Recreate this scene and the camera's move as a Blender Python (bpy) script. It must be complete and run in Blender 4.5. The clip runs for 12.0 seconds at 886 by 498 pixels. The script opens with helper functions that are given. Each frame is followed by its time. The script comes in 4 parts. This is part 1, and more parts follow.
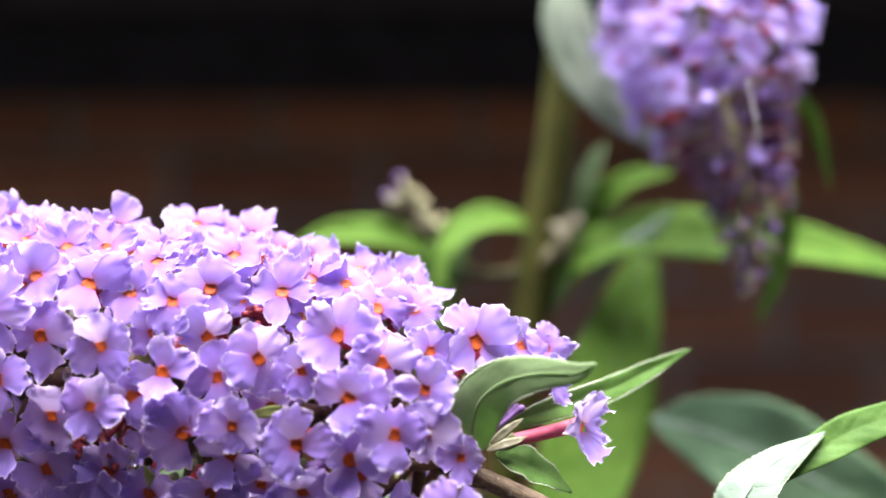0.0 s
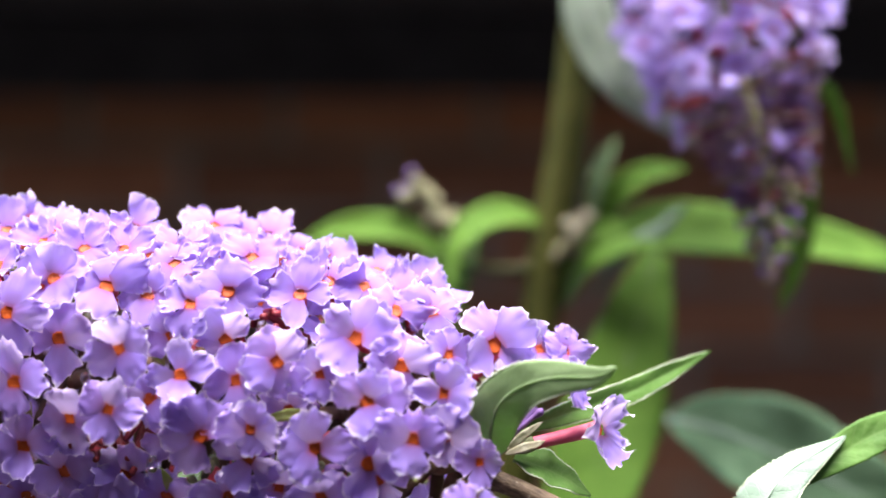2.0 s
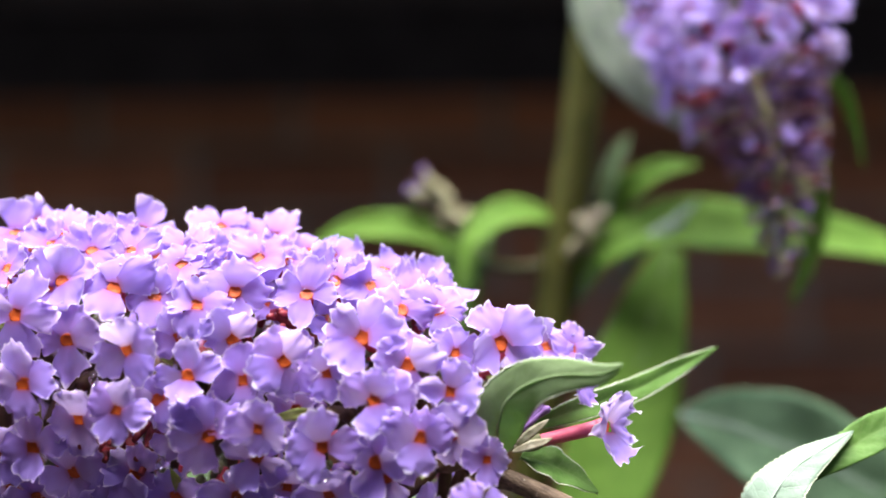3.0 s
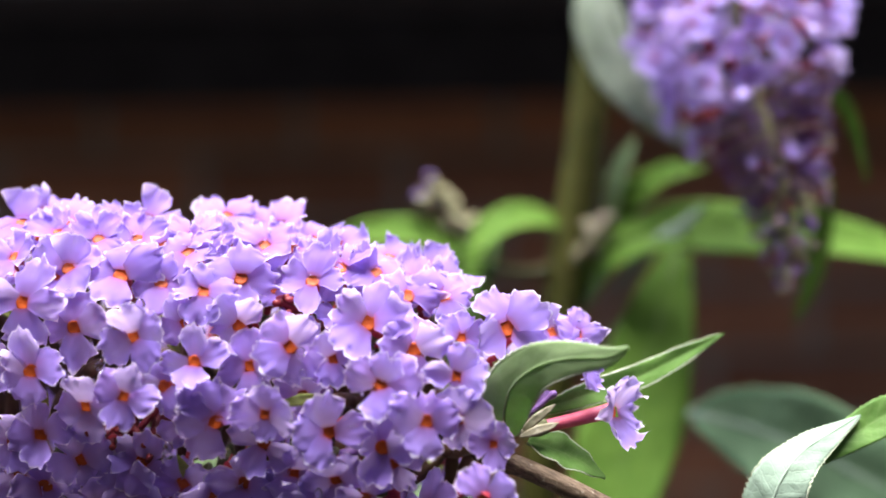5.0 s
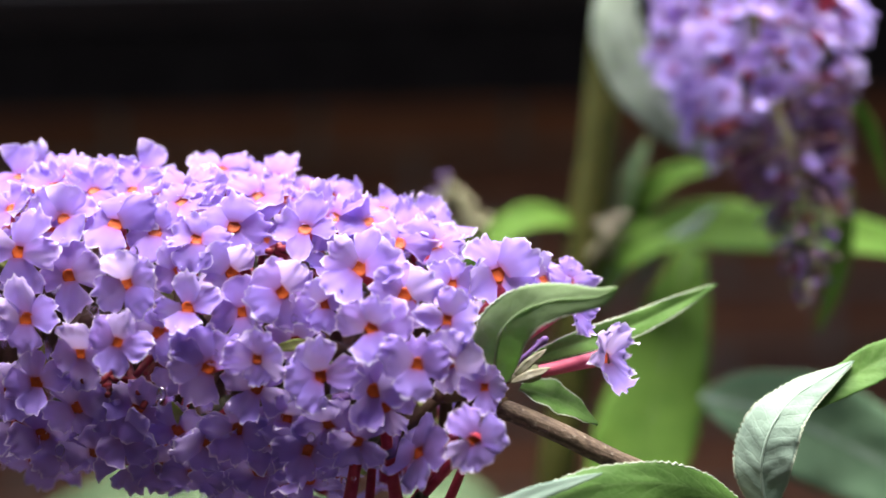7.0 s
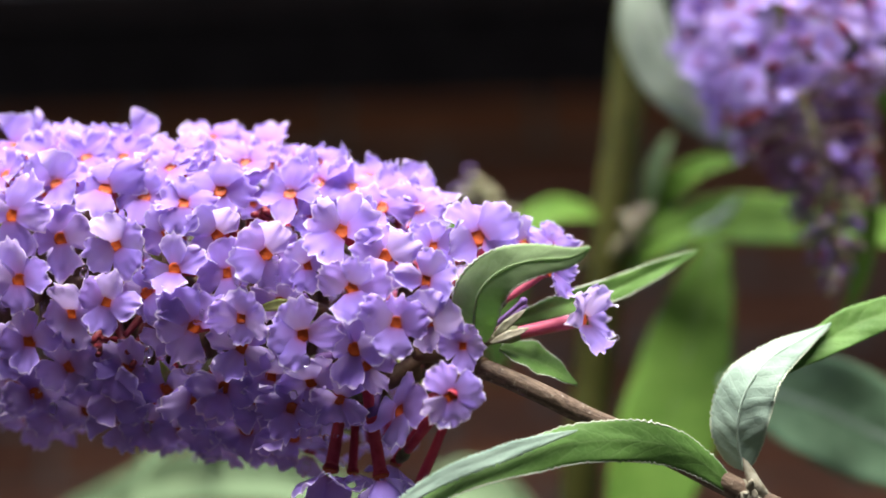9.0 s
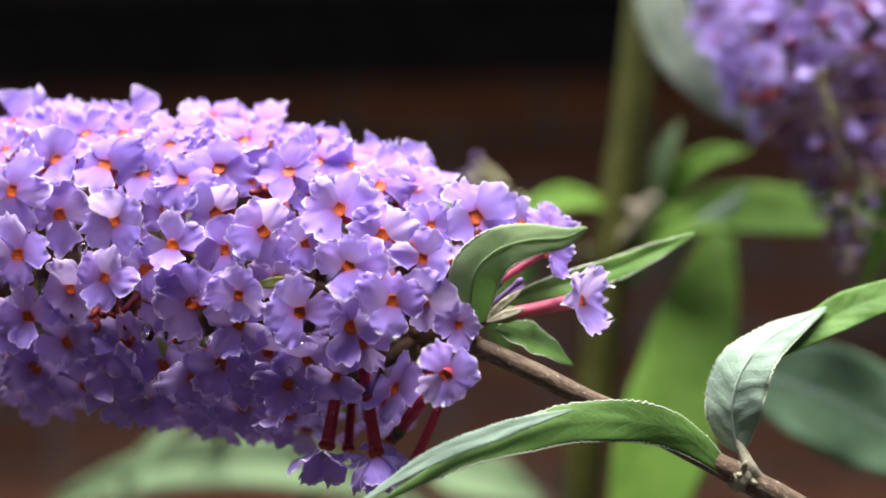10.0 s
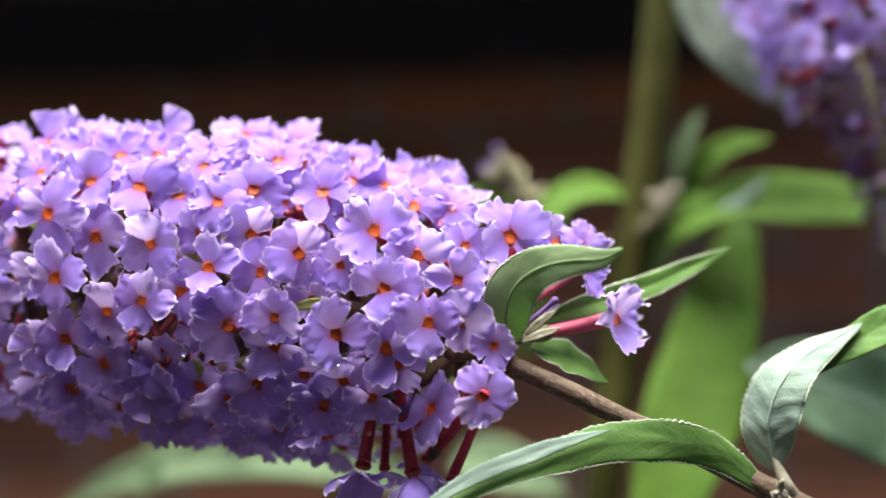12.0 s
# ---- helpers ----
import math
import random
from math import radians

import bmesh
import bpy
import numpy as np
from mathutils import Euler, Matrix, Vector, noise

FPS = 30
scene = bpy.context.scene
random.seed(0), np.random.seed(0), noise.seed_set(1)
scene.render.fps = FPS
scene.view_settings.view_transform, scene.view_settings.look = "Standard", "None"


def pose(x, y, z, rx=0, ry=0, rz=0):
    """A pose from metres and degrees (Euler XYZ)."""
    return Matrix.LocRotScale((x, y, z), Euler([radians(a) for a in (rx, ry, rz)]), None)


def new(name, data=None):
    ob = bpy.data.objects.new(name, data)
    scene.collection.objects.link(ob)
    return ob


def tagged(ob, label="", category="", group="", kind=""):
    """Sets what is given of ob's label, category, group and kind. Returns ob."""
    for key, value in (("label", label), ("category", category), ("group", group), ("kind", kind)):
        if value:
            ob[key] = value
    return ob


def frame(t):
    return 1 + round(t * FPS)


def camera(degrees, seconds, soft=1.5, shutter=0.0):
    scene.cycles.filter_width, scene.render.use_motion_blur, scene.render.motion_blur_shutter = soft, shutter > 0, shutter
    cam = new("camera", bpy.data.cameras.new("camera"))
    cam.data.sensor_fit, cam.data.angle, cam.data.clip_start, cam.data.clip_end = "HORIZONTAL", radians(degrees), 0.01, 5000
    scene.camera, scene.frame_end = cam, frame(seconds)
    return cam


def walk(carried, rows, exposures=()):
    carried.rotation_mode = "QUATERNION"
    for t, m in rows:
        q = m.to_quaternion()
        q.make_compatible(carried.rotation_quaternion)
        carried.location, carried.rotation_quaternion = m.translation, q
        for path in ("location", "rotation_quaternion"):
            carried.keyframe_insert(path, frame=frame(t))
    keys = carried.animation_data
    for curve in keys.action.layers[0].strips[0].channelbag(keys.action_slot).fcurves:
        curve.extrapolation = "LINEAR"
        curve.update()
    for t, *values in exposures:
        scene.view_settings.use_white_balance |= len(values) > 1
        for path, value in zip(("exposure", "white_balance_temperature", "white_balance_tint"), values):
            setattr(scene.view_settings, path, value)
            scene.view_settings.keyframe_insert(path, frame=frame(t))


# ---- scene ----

cam = camera(38.0, 12.0, soft=1.75)
cam.data.dof.use_dof = True
cam.data.dof.focus_distance = 0.205
cam.data.dof.aperture_fstop = 6.2
walk(cam, [
    (0.0, pose(0.00000, 0.00000, 1.15000, 90.000, 0.000, -0.000)),
    (0.5, pose(-0.00054, 0.00081, 1.15035, 89.930, 0.166, 0.093)),
    (1.0, pose(-0.00179, 0.00104, 1.15081, 89.823, -0.086, 0.247)),
    (1.5, pose(-0.00167, 0.00149, 1.15130, 89.731, -0.085, 0.330)),
    (2.0, pose(-0.00108, 0.00105, 1.15126, 89.757, -0.068, 0.526)),
    (2.5, pose(-0.00028, 0.00069, 1.15159, 89.656, 0.188, 0.802)),
    (4.5, pose(-0.00002, 0.00038, 1.14878, 89.952, 0.962, 1.229)),
    (5.0, pose(0.00006, 0.00030, 1.14753, 90.106, 0.802, 1.344)),
    (5.5, pose(0.00029, 0.00036, 1.14493, 90.365, 0.702, 1.500)),
    (6.0, pose(0.00139, 0.00034, 1.14196, 90.501, 1.028, 1.776)),
    (6.5, pose(0.00228, -0.00021, 1.14048, 90.522, 1.116, 1.954)),
    (7.0, pose(0.00435, -0.00089, 1.13738, 90.583, 1.232, 2.188)),
    (9.0, pose(0.01263, -0.00488, 1.13144, 90.543, 1.253, 3.605)),
    (9.5, pose(0.01402, -0.00545, 1.13015, 90.253, 1.019, 3.841)),
    (10.0, pose(0.01436, -0.00547, 1.13025, 89.948, 0.678, 3.944)),
    (10.5, pose(0.01396, -0.00556, 1.13049, 89.700, 0.246, 4.135)),
    (11.0, pose(0.01362, -0.00569, 1.13106, 89.529, 0.345, 4.338)),
    (11.5, pose(0.01235, -0.00545, 1.13341, 89.424, 0.798, 4.650)),
    (12.0, pose(0.01180, -0.00583, 1.13543, 89.448, 1.108, 4.755)),
], exposures=[(0.0, 2.03), (2.5, 1.88), (5.0, 1.77), (12.0, 1.72)])

# ---- light: a bright, wet, overcast sky, its low part cut by unseen added screens ----
SUN_ELEVATION, SUN_TURN = 88.0, 190.0
world = bpy.data.worlds.new("overcast_sky")
scene.world = world
world.use_nodes = True
wn = world.node_tree.nodes
sky = wn.new("ShaderNodeTexSky")
sky.sky_type, sky.sun_disc = "NISHITA", False
sky.sun_elevation, sky.sun_rotation = radians(SUN_ELEVATION), radians(SUN_TURN)
sky.air_density, sky.dust_density = 1.0, 3.0
world.node_tree.links.new(sky.outputs[0], wn["Background"].inputs[0])
wn["Background"].inputs[1].default_value = 0.05
sun = new("sun", bpy.data.lights.new("sun", "SUN"))
sun.data.energy, sun.data.angle, sun.data.color = 5.0, radians(46), (1.0, 0.975, 0.955)
sun.rotation_euler = (radians(90 - SUN_ELEVATION), 0, radians(180 - SUN_TURN))


# ---- materials ----
class Nodes:
    """Short hand for building a node material."""

    def __init__(self, name, rough=0.6, spec=0.4):
        self.mat = bpy.data.materials.new(name)
        self.mat.use_nodes = True
        self.t = self.mat.node_tree
        self.bsdf = self.t.nodes["Principled BSDF"]
        self.bsdf.inputs["Roughness"].default_value = rough
        self.bsdf.inputs["Specular IOR Level"].default_value = spec

    def put(self, socket, value):
        if isinstance(value, bpy.types.NodeSocket):
            self.t.links.new(value, socket)
        else:
            socket.default_value = value

    def math(self, op, a, b=0.0):
        n = self.t.nodes.new("ShaderNodeMath")
        n.operation = op
        self.put(n.inputs[0], a)
        self.put(n.inputs[1], b)
        return n.outputs[0]

    def noise(self, scale, detail=4.0, coord="Object", rough=0.55):
        c = self.t.nodes.new("ShaderNodeTexCoord")
        n = self.t.nodes.new("ShaderNodeTexNoise")
        n.inputs["Scale"].default_value, n.inputs["Detail"].default_value = scale, detail
        n.inputs["Roughness"].default_value = rough
        self.t.links.new(c.outputs[coord], n.inputs["Vector"])
        return n.outputs["Fac"]

    def random(self):
        return self.t.nodes.new("ShaderNodeObjectInfo").outputs["Random"]

    def uv(self):
        c = self.t.nodes.new("ShaderNodeTexCoord")
        s = self.t.nodes.new("ShaderNodeSeparateXYZ")
        self.t.links.new(c.outputs["UV"], s.inputs[0])
        return s.outputs["X"], s.outputs["Y"]

    def ramp(self, fac, *stops):
        n = self.t.nodes.new("ShaderNodeValToRGB")
        e = n.color_ramp.elements
        while len(e) < len(stops):
            e.new(0.5)
        for k, (at, col) in zip(e, stops):
            k.position, k.color = at, (*col, 1)
        self.put(n.inputs[0], fac)
        return n.outputs[0]

    def mix(self, fac, a, b, blend="MIX"):
        n = self.t.nodes.new("ShaderNodeMix")
        n.data_type, n.blend_type = "RGBA", blend
        self.put(n.inputs[0], fac)
        self.put(n.inputs[6], a if isinstance(a, bpy.types.NodeSocket) else (*a, 1))
        self.put(n.inputs[7], b if isinstance(b, bpy.types.NodeSocket) else (*b, 1))
        return n.outputs[2]

    def colour(self, c):
        self.put(self.bsdf.inputs["Base Color"], c if isinstance(c, bpy.types.NodeSocket) else (*c, 1))
        return c

    def bump(self, height, strength=0.4, distance=0.0003):
        n = self.t.nodes.new("ShaderNodeBump")
        n.inputs["Strength"].default_value, n.inputs["Distance"].default_value = strength, distance
        self.t.links.new(height, n.inputs["Height"])
        self.t.links.new(n.outputs[0], self.bsdf.inputs["Normal"])
        return n.outputs[0]

    def translucent(self, colour, share):
        """Lets a share of the light through a thin sheet."""
        tr = self.t.nodes.new("ShaderNodeBsdfTranslucent")
        self.put(tr.inputs["Color"], colour if isinstance(colour, bpy.types.NodeSocket) else (*colour, 1))
        m = self.t.nodes.new("ShaderNodeMixShader")
        m.inputs[0].default_value = share
        self.t.links.new(self.bsdf.outputs[0], m.inputs[1])
        self.t.links.new(tr.outputs[0], m.inputs[2])
        self.t.links.new(m.outputs[0], self.t.nodes["Material Output"].inputs["Surface"])


def petal_material(name, inner, middle, rim, share=0.35):
    m = Nodes(name, 0.7, 0.12)
    u, v = m.uv()
    grain = m.noise(900, 3)
    along = m.math("ADD", u, m.math("MULTIPLY", m.math("SUBTRACT", grain, 0.5), 0.06))
    # inner stop also carries centre shade; pale rim paints light on curled edges
    c = m.ramp(along, (0.0, (0.36, 0.10, 0.24)), (0.13, inner), (0.52, middle), (0.93, middle), (0.985, rim))
    tone = m.ramp(m.random(), (0.0, (0.86, 0.84, 0.93)), (0.5, (1.0, 1.0, 1.0)), (1.0, (1.08, 0.98, 1.0)))
    c = m.mix(1.0, c, tone, "MULTIPLY")
    # fine veins that fan out from the throat
    vein = m.math("ABSOLUTE", m.math("SINE", m.math("MULTIPLY", v, 14.0)))
    m.colour(m.mix(m.math("MULTIPLY", m.math("POWER", vein, 6.0), 0.06), c, inner))
    m.bump(m.math("ADD", m.math("MULTIPLY", vein, 0.10), grain), 0.2, 0.0002)
    m.translucent(m.mix(0.5, c, (0.88, 0.70, 0.92)), share)
    return m.mat


PETAL = petal_material("lilac_petal", (0.32, 0.185, 0.56), (0.375, 0.264, 0.76), (0.86, 0.80, 0.95), 0.45)
# bluer petals of the back spike, lightened to make up for its shade
LIT_BLUE_PETAL = petal_material("lit_violet_blue_petal", (0.44, 0.31, 0.76), (0.57, 0.475, 0.99), (0.68, 0.62, 0.98), 0.62)


def plain(name, stops, scale, rough=0.6, spec=0.3, relief=0.4, depth=0.0003, share=0.0):
    m = Nodes(name, rough, spec)
    n = m.noise(scale, 5)
    c = m.ramp(n, *stops)
    c = m.mix(1.0, c, m.ramp(m.random(), (0.0, (0.82, 0.82, 0.82)), (1.0, (1.1, 1.1, 1.1))), "MULTIPLY")
    m.colour(c)
    m.bump(m.noise(scale * 3, 4), relief, depth)
    if share:
        m.translucent(c, share)
    return m.mat


DARK_TUBE = plain("dark_red_tube", [(0.3, (0.14, 0.012, 0.018)), (0.7, (0.26, 0.026, 0.036))], 500, 0.5, 0.35)
THROAT = plain("orange_throat", [(0.3, (0.36, 0.040, 0.005)), (0.7, (0.52, 0.090, 0.009))], 900, 0.55)
TUBE = plain("rose_red_tube", [(0.3, (0.42, 0.030, 0.052)), (0.7, (0.58, 0.072, 0.11))], 500, 0.5, 0.35, share=0.3)
PINK_TUBE = plain("pink_tube", [(0.3, (0.55, 0.07, 0.13)), (0.7, (0.66, 0.14, 0.22))], 500, 0.5, 0.35, share=0.12)
CALYX = plain("calyx_green", [(0.3, (0.10, 0.10, 0.05)), (0.7, (0.20, 0.22, 0.10))], 500, 0.7)
BRACT = plain("yellow_green_bract", [(0.3, (0.30, 0.36, 0.07)), (0.7, (0.45, 0.50, 0.16))], 500, 0.6, share=0.3)
BUD = plain("dark_violet_bud", [(0.3, (0.10, 0.045, 0.16)), (0.7, (0.20, 0.10, 0.30))], 700, 0.6)
VIOLET_BUD = plain("violet_bud", [(0.3, (0.24, 0.14, 0.40)), (0.7, (0.36, 0.23, 0.54))], 700, 0.6, share=0.35)
PALE_BUD = plain("pale_violet_bud", [(0.3, (0.40, 0.30, 0.72)), (0.7, (0.52, 0.42, 0.82))], 700, 0.6)
WITHERED = plain("withered_floret", [(0.3, (0.34, 0.21, 0.26)), (0.7, (0.52, 0.36, 0.40))], 700, 0.8, share=0.3)
DRY = plain("dry_bud", [(0.3, (0.30, 0.30, 0.15)), (0.7, (0.50, 0.46, 0.30))], 500, 0.8)
RACHIS = plain("rachis_red_brown", [(0.3, (0.07, 0.03, 0.02)), (0.7, (0.14, 0.09, 0.04))], 300, 0.7)
GREEN_STEM = plain("olive_stem", [(0.3, (0.068, 0.075, 0.012)), (0.7, (0.115, 0.115, 0.022))], 120, 0.55)
FELT_GREEN = plain("pale_green_felt", [(0.3, (0.40, 0.46, 0.31)), (0.7, (0.62, 0.67, 0.52))], 900, 0.9, 0.1)
FELT = plain("pale_felt", [(0.3, (0.24, 0.21, 0.14)), (0.7, (0.46, 0.43, 0.33))], 600, 0.9, 0.1)


def bark_material():
    m = Nodes("brown_bark", 0.7, 0.3)
    c = m.t.nodes.new("ShaderNodeTexCoord")
    mp = m.t.nodes.new("ShaderNodeMapping")
    mp.inputs["Scale"].default_value = (60, 900, 900)
    m.t.links.new(c.outputs["UV"], mp.inputs[0])
    n = m.t.nodes.new("ShaderNodeTexNoise")
    n.inputs["Scale"].default_value, n.inputs["Detail"].default_value = 1.0, 5
    m.t.links.new(mp.outputs[0], n.inputs["Vector"])
    spots = m.noise(900, 2)
    c1 = m.ramp(n.outputs["Fac"], (0.3, (0.070, 0.045, 0.030)), (0.7, (0.20, 0.14, 0.092)))
    pale = m.ramp(spots, (0.62, (0, 0, 0)), (0.72, (0.7, 0.7, 0.7)))
    m.colour(m.mix(pale, c1, (0.42, 0.36, 0.27)))
    m.bump(m.math("ADD", n.outputs["Fac"], spots), 0.6, 0.0004)
    return m.mat


BARK = bark_material()


def leaf_material(name, low, high, vein, rough, spec, share, relief):
    """Leaf skin; u runs along the leaf in leaf lengths, v across it from -1 to 1."""
    m = Nodes(name, rough, spec)
    u, v = m.uv()
    av = m.math("ABSOLUTE", v)
    wob = m.noise(260, 3)
    side = m.math("ADD", m.math("SUBTRACT", m.math("MULTIPLY", u, 15.0), m.math("MULTIPLY", av, 1.5)), m.math("MULTIPLY", wob, 0.9))
    tri = m.math("ABSOLUTE", m.math("SUBTRACT", m.math("FRACT", side), 0.5))
    ribs = m.math("SUBTRACT", 1.0, m.math("MINIMUM", m.math("MULTIPLY", tri, 9.0), 1.0))
    mid = m.math("SUBTRACT", 1.0, m.math("MINIMUM", m.math("MULTIPLY", av, 14.0), 1.0))
    net = m.t.nodes.new("ShaderNodeTexVoronoi")
    net.feature = "DISTANCE_TO_EDGE"
    net.inputs["Scale"].default_value = 700
    c0 = m.t.nodes.new("ShaderNodeTexCoord")
    m.t.links.new(c0.outputs["Object"], net.inputs["Vector"])
    cells = m.math("MINIMUM", m.math("MULTIPLY", net.outputs["Distance"], 6.0), 1.0)
    c = m.ramp(m.noise(180, 5), (0.3, low), (0.7, high))
    lines = m.math("MAXIMUM", m.math("MULTIPLY", ribs, 0.16), m.math("MULTIPLY", mid, 0.35))
    c = m.mix(lines, c, vein)
    c = m.mix(m.math("MULTIPLY", m.math("SUBTRACT", 1.0, cells), 0.12), c, vein)
    c = m.mix(1.0, c, m.ramp(m.random(), (0.0, (0.85, 0.87, 0.85)), (1.0, (1.1, 1.1, 1.05))), "MULTIPLY")
    m.colour(c)
    h = m.math("SUBTRACT", m.math("MULTIPLY", cells, 0.35), m.math("MULTIPLY", ribs, 1.0))
    m.bump(h, relief, 0.0006)
    m.translucent(c, share)
    return m.mat


LEAF_TOP = leaf_material("leaf_green", (0.095, 0.20, 0.042), (0.15, 0.29, 0.065), (0.25, 0.37, 0.14), 0.6, 0.22, 0.42, 0.10)
LEAF_UNDER = leaf_material("leaf_underside_felt", (0.27, 0.37, 0.30), (0.345, 0.45, 0.37), (0.42, 0.51, 0.44), 0.85, 0.1, 0.25, 0.13)
BACK_TOP = leaf_material("back_leaf_green", (0.13, 0.265, 0.04), (0.20, 0.36, 0.06), (0.26, 0.42, 0.10), 0.65, 0.12, 0.5, 0.3)
GREY_UNDER = leaf_material("leaf_grey_green", (0.26, 0.35, 0.20), (0.34, 0.44, 0.26), (0.40, 0.48, 0.30), 0.8, 0.15, 0.48, 0.15)
# underside felt lightened for one back leaf that hangs in the spike's shade
LIGHTENED_UNDER = leaf_material("lightened_leaf_felt", (0.50, 0.59, 0.48), (0.62, 0.71, 0.59), (0.67, 0.74, 0.64), 0.9, 0.05, 0.5, 0.15)
PALE_TOP = leaf_material("pale_leaf_green", (0.13, 0.195, 0.10), (0.17, 0.245, 0.13), (0.22, 0.29, 0.17), 0.75, 0.15, 0.25, 0.25)
SAGE = leaf_material("sage_green_underside", (0.30, 0.42, 0.215), (0.38, 0.51, 0.275), (0.44, 0.55, 0.34), 0.8, 0.12, 0.55, 0.10)
YOUNG = leaf_material("young_leaf_pale", (0.30, 0.42, 0.22), (0.39, 0.52, 0.29), (0.44, 0.56, 0.34), 0.8, 0.1, 0.45, 0.15)
DARK_TOP = leaf_material("dark_leaf_green", (0.12, 0.215, 0.125), (0.17, 0.28, 0.17), (0.25, 0.35, 0.24), 0.7, 0.15, 0.25, 0.3)


def brick_material():
    m = Nodes("red_brown_brick", 0.85, 0.2)
    c = m.ramp(m.noise(14, 6), (0.25, (0.25, 0.115, 0.075)), (0.5, (0.37, 0.168, 0.10)), (0.75, (0.46, 0.235, 0.14)))
    c = m.mix(1.0, c, m.ramp(m.random(), (0.0, (0.72, 0.70, 0.70)), (0.5, (1.0, 1.0, 1.0)), (1.0, (1.25, 1.16, 1.06))), "MULTIPLY")
    m.colour(c)
    m.bump(m.noise(160, 5), 0.6, 0.003)
    return m.mat


BRICK = brick_material()
MORTAR = plain("grey_mortar", [(0.3, (0.34, 0.32, 0.28)), (0.7, (0.47, 0.445, 0.40))], 60, 0.95, 0.1, 0.7, 0.004)
DARK_BOARD = plain("near_black_boards", [(0.3, (0.036, 0.035, 0.043)), (0.7, (0.062, 0.060, 0.073))], 25, 0.75, 0.15, 0.4, 0.003)
# unseen ground, far darker than real paving so little light bounces up
LOW_BOUNCE = plain("low_bounce_ground", [(0.3, (0.014, 0.013, 0.012)), (0.7, (0.027, 0.025, 0.023))], 9, 0.8, 0.3, 0.5, 0.004)
# boards of the unseen light-blocking screens, darkened to cut bounce
SCREEN = plain("dark_screen_boards", [(0.3, (0.022, 0.017, 0.014)), (0.7, (0.045, 0.034, 0.026))], 12, 0.85, 0.15, 0.6, 0.004)


def water_material():
    m = Nodes("rain_water", 0.02, 0.5)
    m.bsdf.inputs["Transmission Weight"].default_value = 1.0
    m.bsdf.inputs["IOR"].default_value = 1.33
    m.colour((0.98, 0.99, 1.0))
    return m.mat


WATER = water_material()


# ---- building blocks ----
def mesh_of(name, bm, *mats):
    me = bpy.data.meshes.new(name)
    bm.to_mesh(me)
    bm.free()
    for m in mats:
        me.materials.append(m)
    for p in me.polygons:
        p.use_smooth = True
    return me


def part(name, data, parent, m=None, label=""):
    ob = new(name, data)
    ob.parent = parent
    if m is not None:
        ob.matrix_basis = m
    return tagged(ob, label)


def thing(name, label, category, m=None, group="", kind=""):
    ob = new(name)
    ob.empty_display_size = 0.02
    if m is not None:
        ob.matrix_basis = m
    return tagged(ob, label, category, group, kind)


def spline(points, n=12):
    """Points of a smooth curve through the given ones."""
    p = [Vector(q) for q in points]
    p = [2 * p[0] - p[1], *p, 2 * p[-1] - p[-2]]
    out = []
    for a, b, c, d in zip(p, p[1:], p[2:], p[3:]):
        for k in range(n):
            t = k / n
            out.append(0.5 * (2 * b + (c - a) * t + (2 * a - 5 * b + 4 * c - d) * t * t + (3 * b - a - 3 * c + d) * t ** 3))
    return out + [p[-2]]


def tube_bm(points, radii, sides=10, n=8, bumpy=0.0, square=0.0):
    """A closed tube along a smooth curve, its radius going evenly through radii."""
    pts = spline(points, n)
    bm = bmesh.new()
    uv = bm.loops.layers.uv.new()
    rings, normal = [], Vector((0.1, -1, 0.3))
    for i, p in enumerate(pts):
        t = (pts[min(i + 1, len(pts) - 1)] - pts[max(i - 1, 0)]).normalized()
        normal = (normal - t * normal.dot(t)).normalized()
        side = t.cross(normal)
        x = i / (len(pts) - 1) * (len(radii) - 1)
        k = min(int(x), len(radii) - 2)
        r = radii[k] + (radii[k + 1] - radii[k]) * (x - k)
        ring = []
        for j in range(sides):
            a = math.tau * j / sides
            q = r * (1 + bumpy * noise.noise(p * 160 + Vector((j * 0.7, 0, 0))) + square * math.cos(4 * a))
            ring.append(bm.verts.new(p + q * (math.cos(a) * normal + math.sin(a) * side)))
        rings.append(ring)
    for i, (a, b) in enumerate(zip(rings, rings[1:])):
        for j in range(sides):
            f = bm.faces.new((a[j], a[(j + 1) % sides], b[(j + 1) % sides], b[j]))
            for l, (du, dv) in zip(f.loops, ((0, 0), (0, 1), (1, 1), (1, 0))):
                l[uv].uv = ((i + du) * 0.004, (j + dv) / sides * 0.02)
    for ring, pt in ((rings[0][::-1], pts[0]), (rings[-1], pts[-1])):
        bm.faces.new(ring)
    return bm


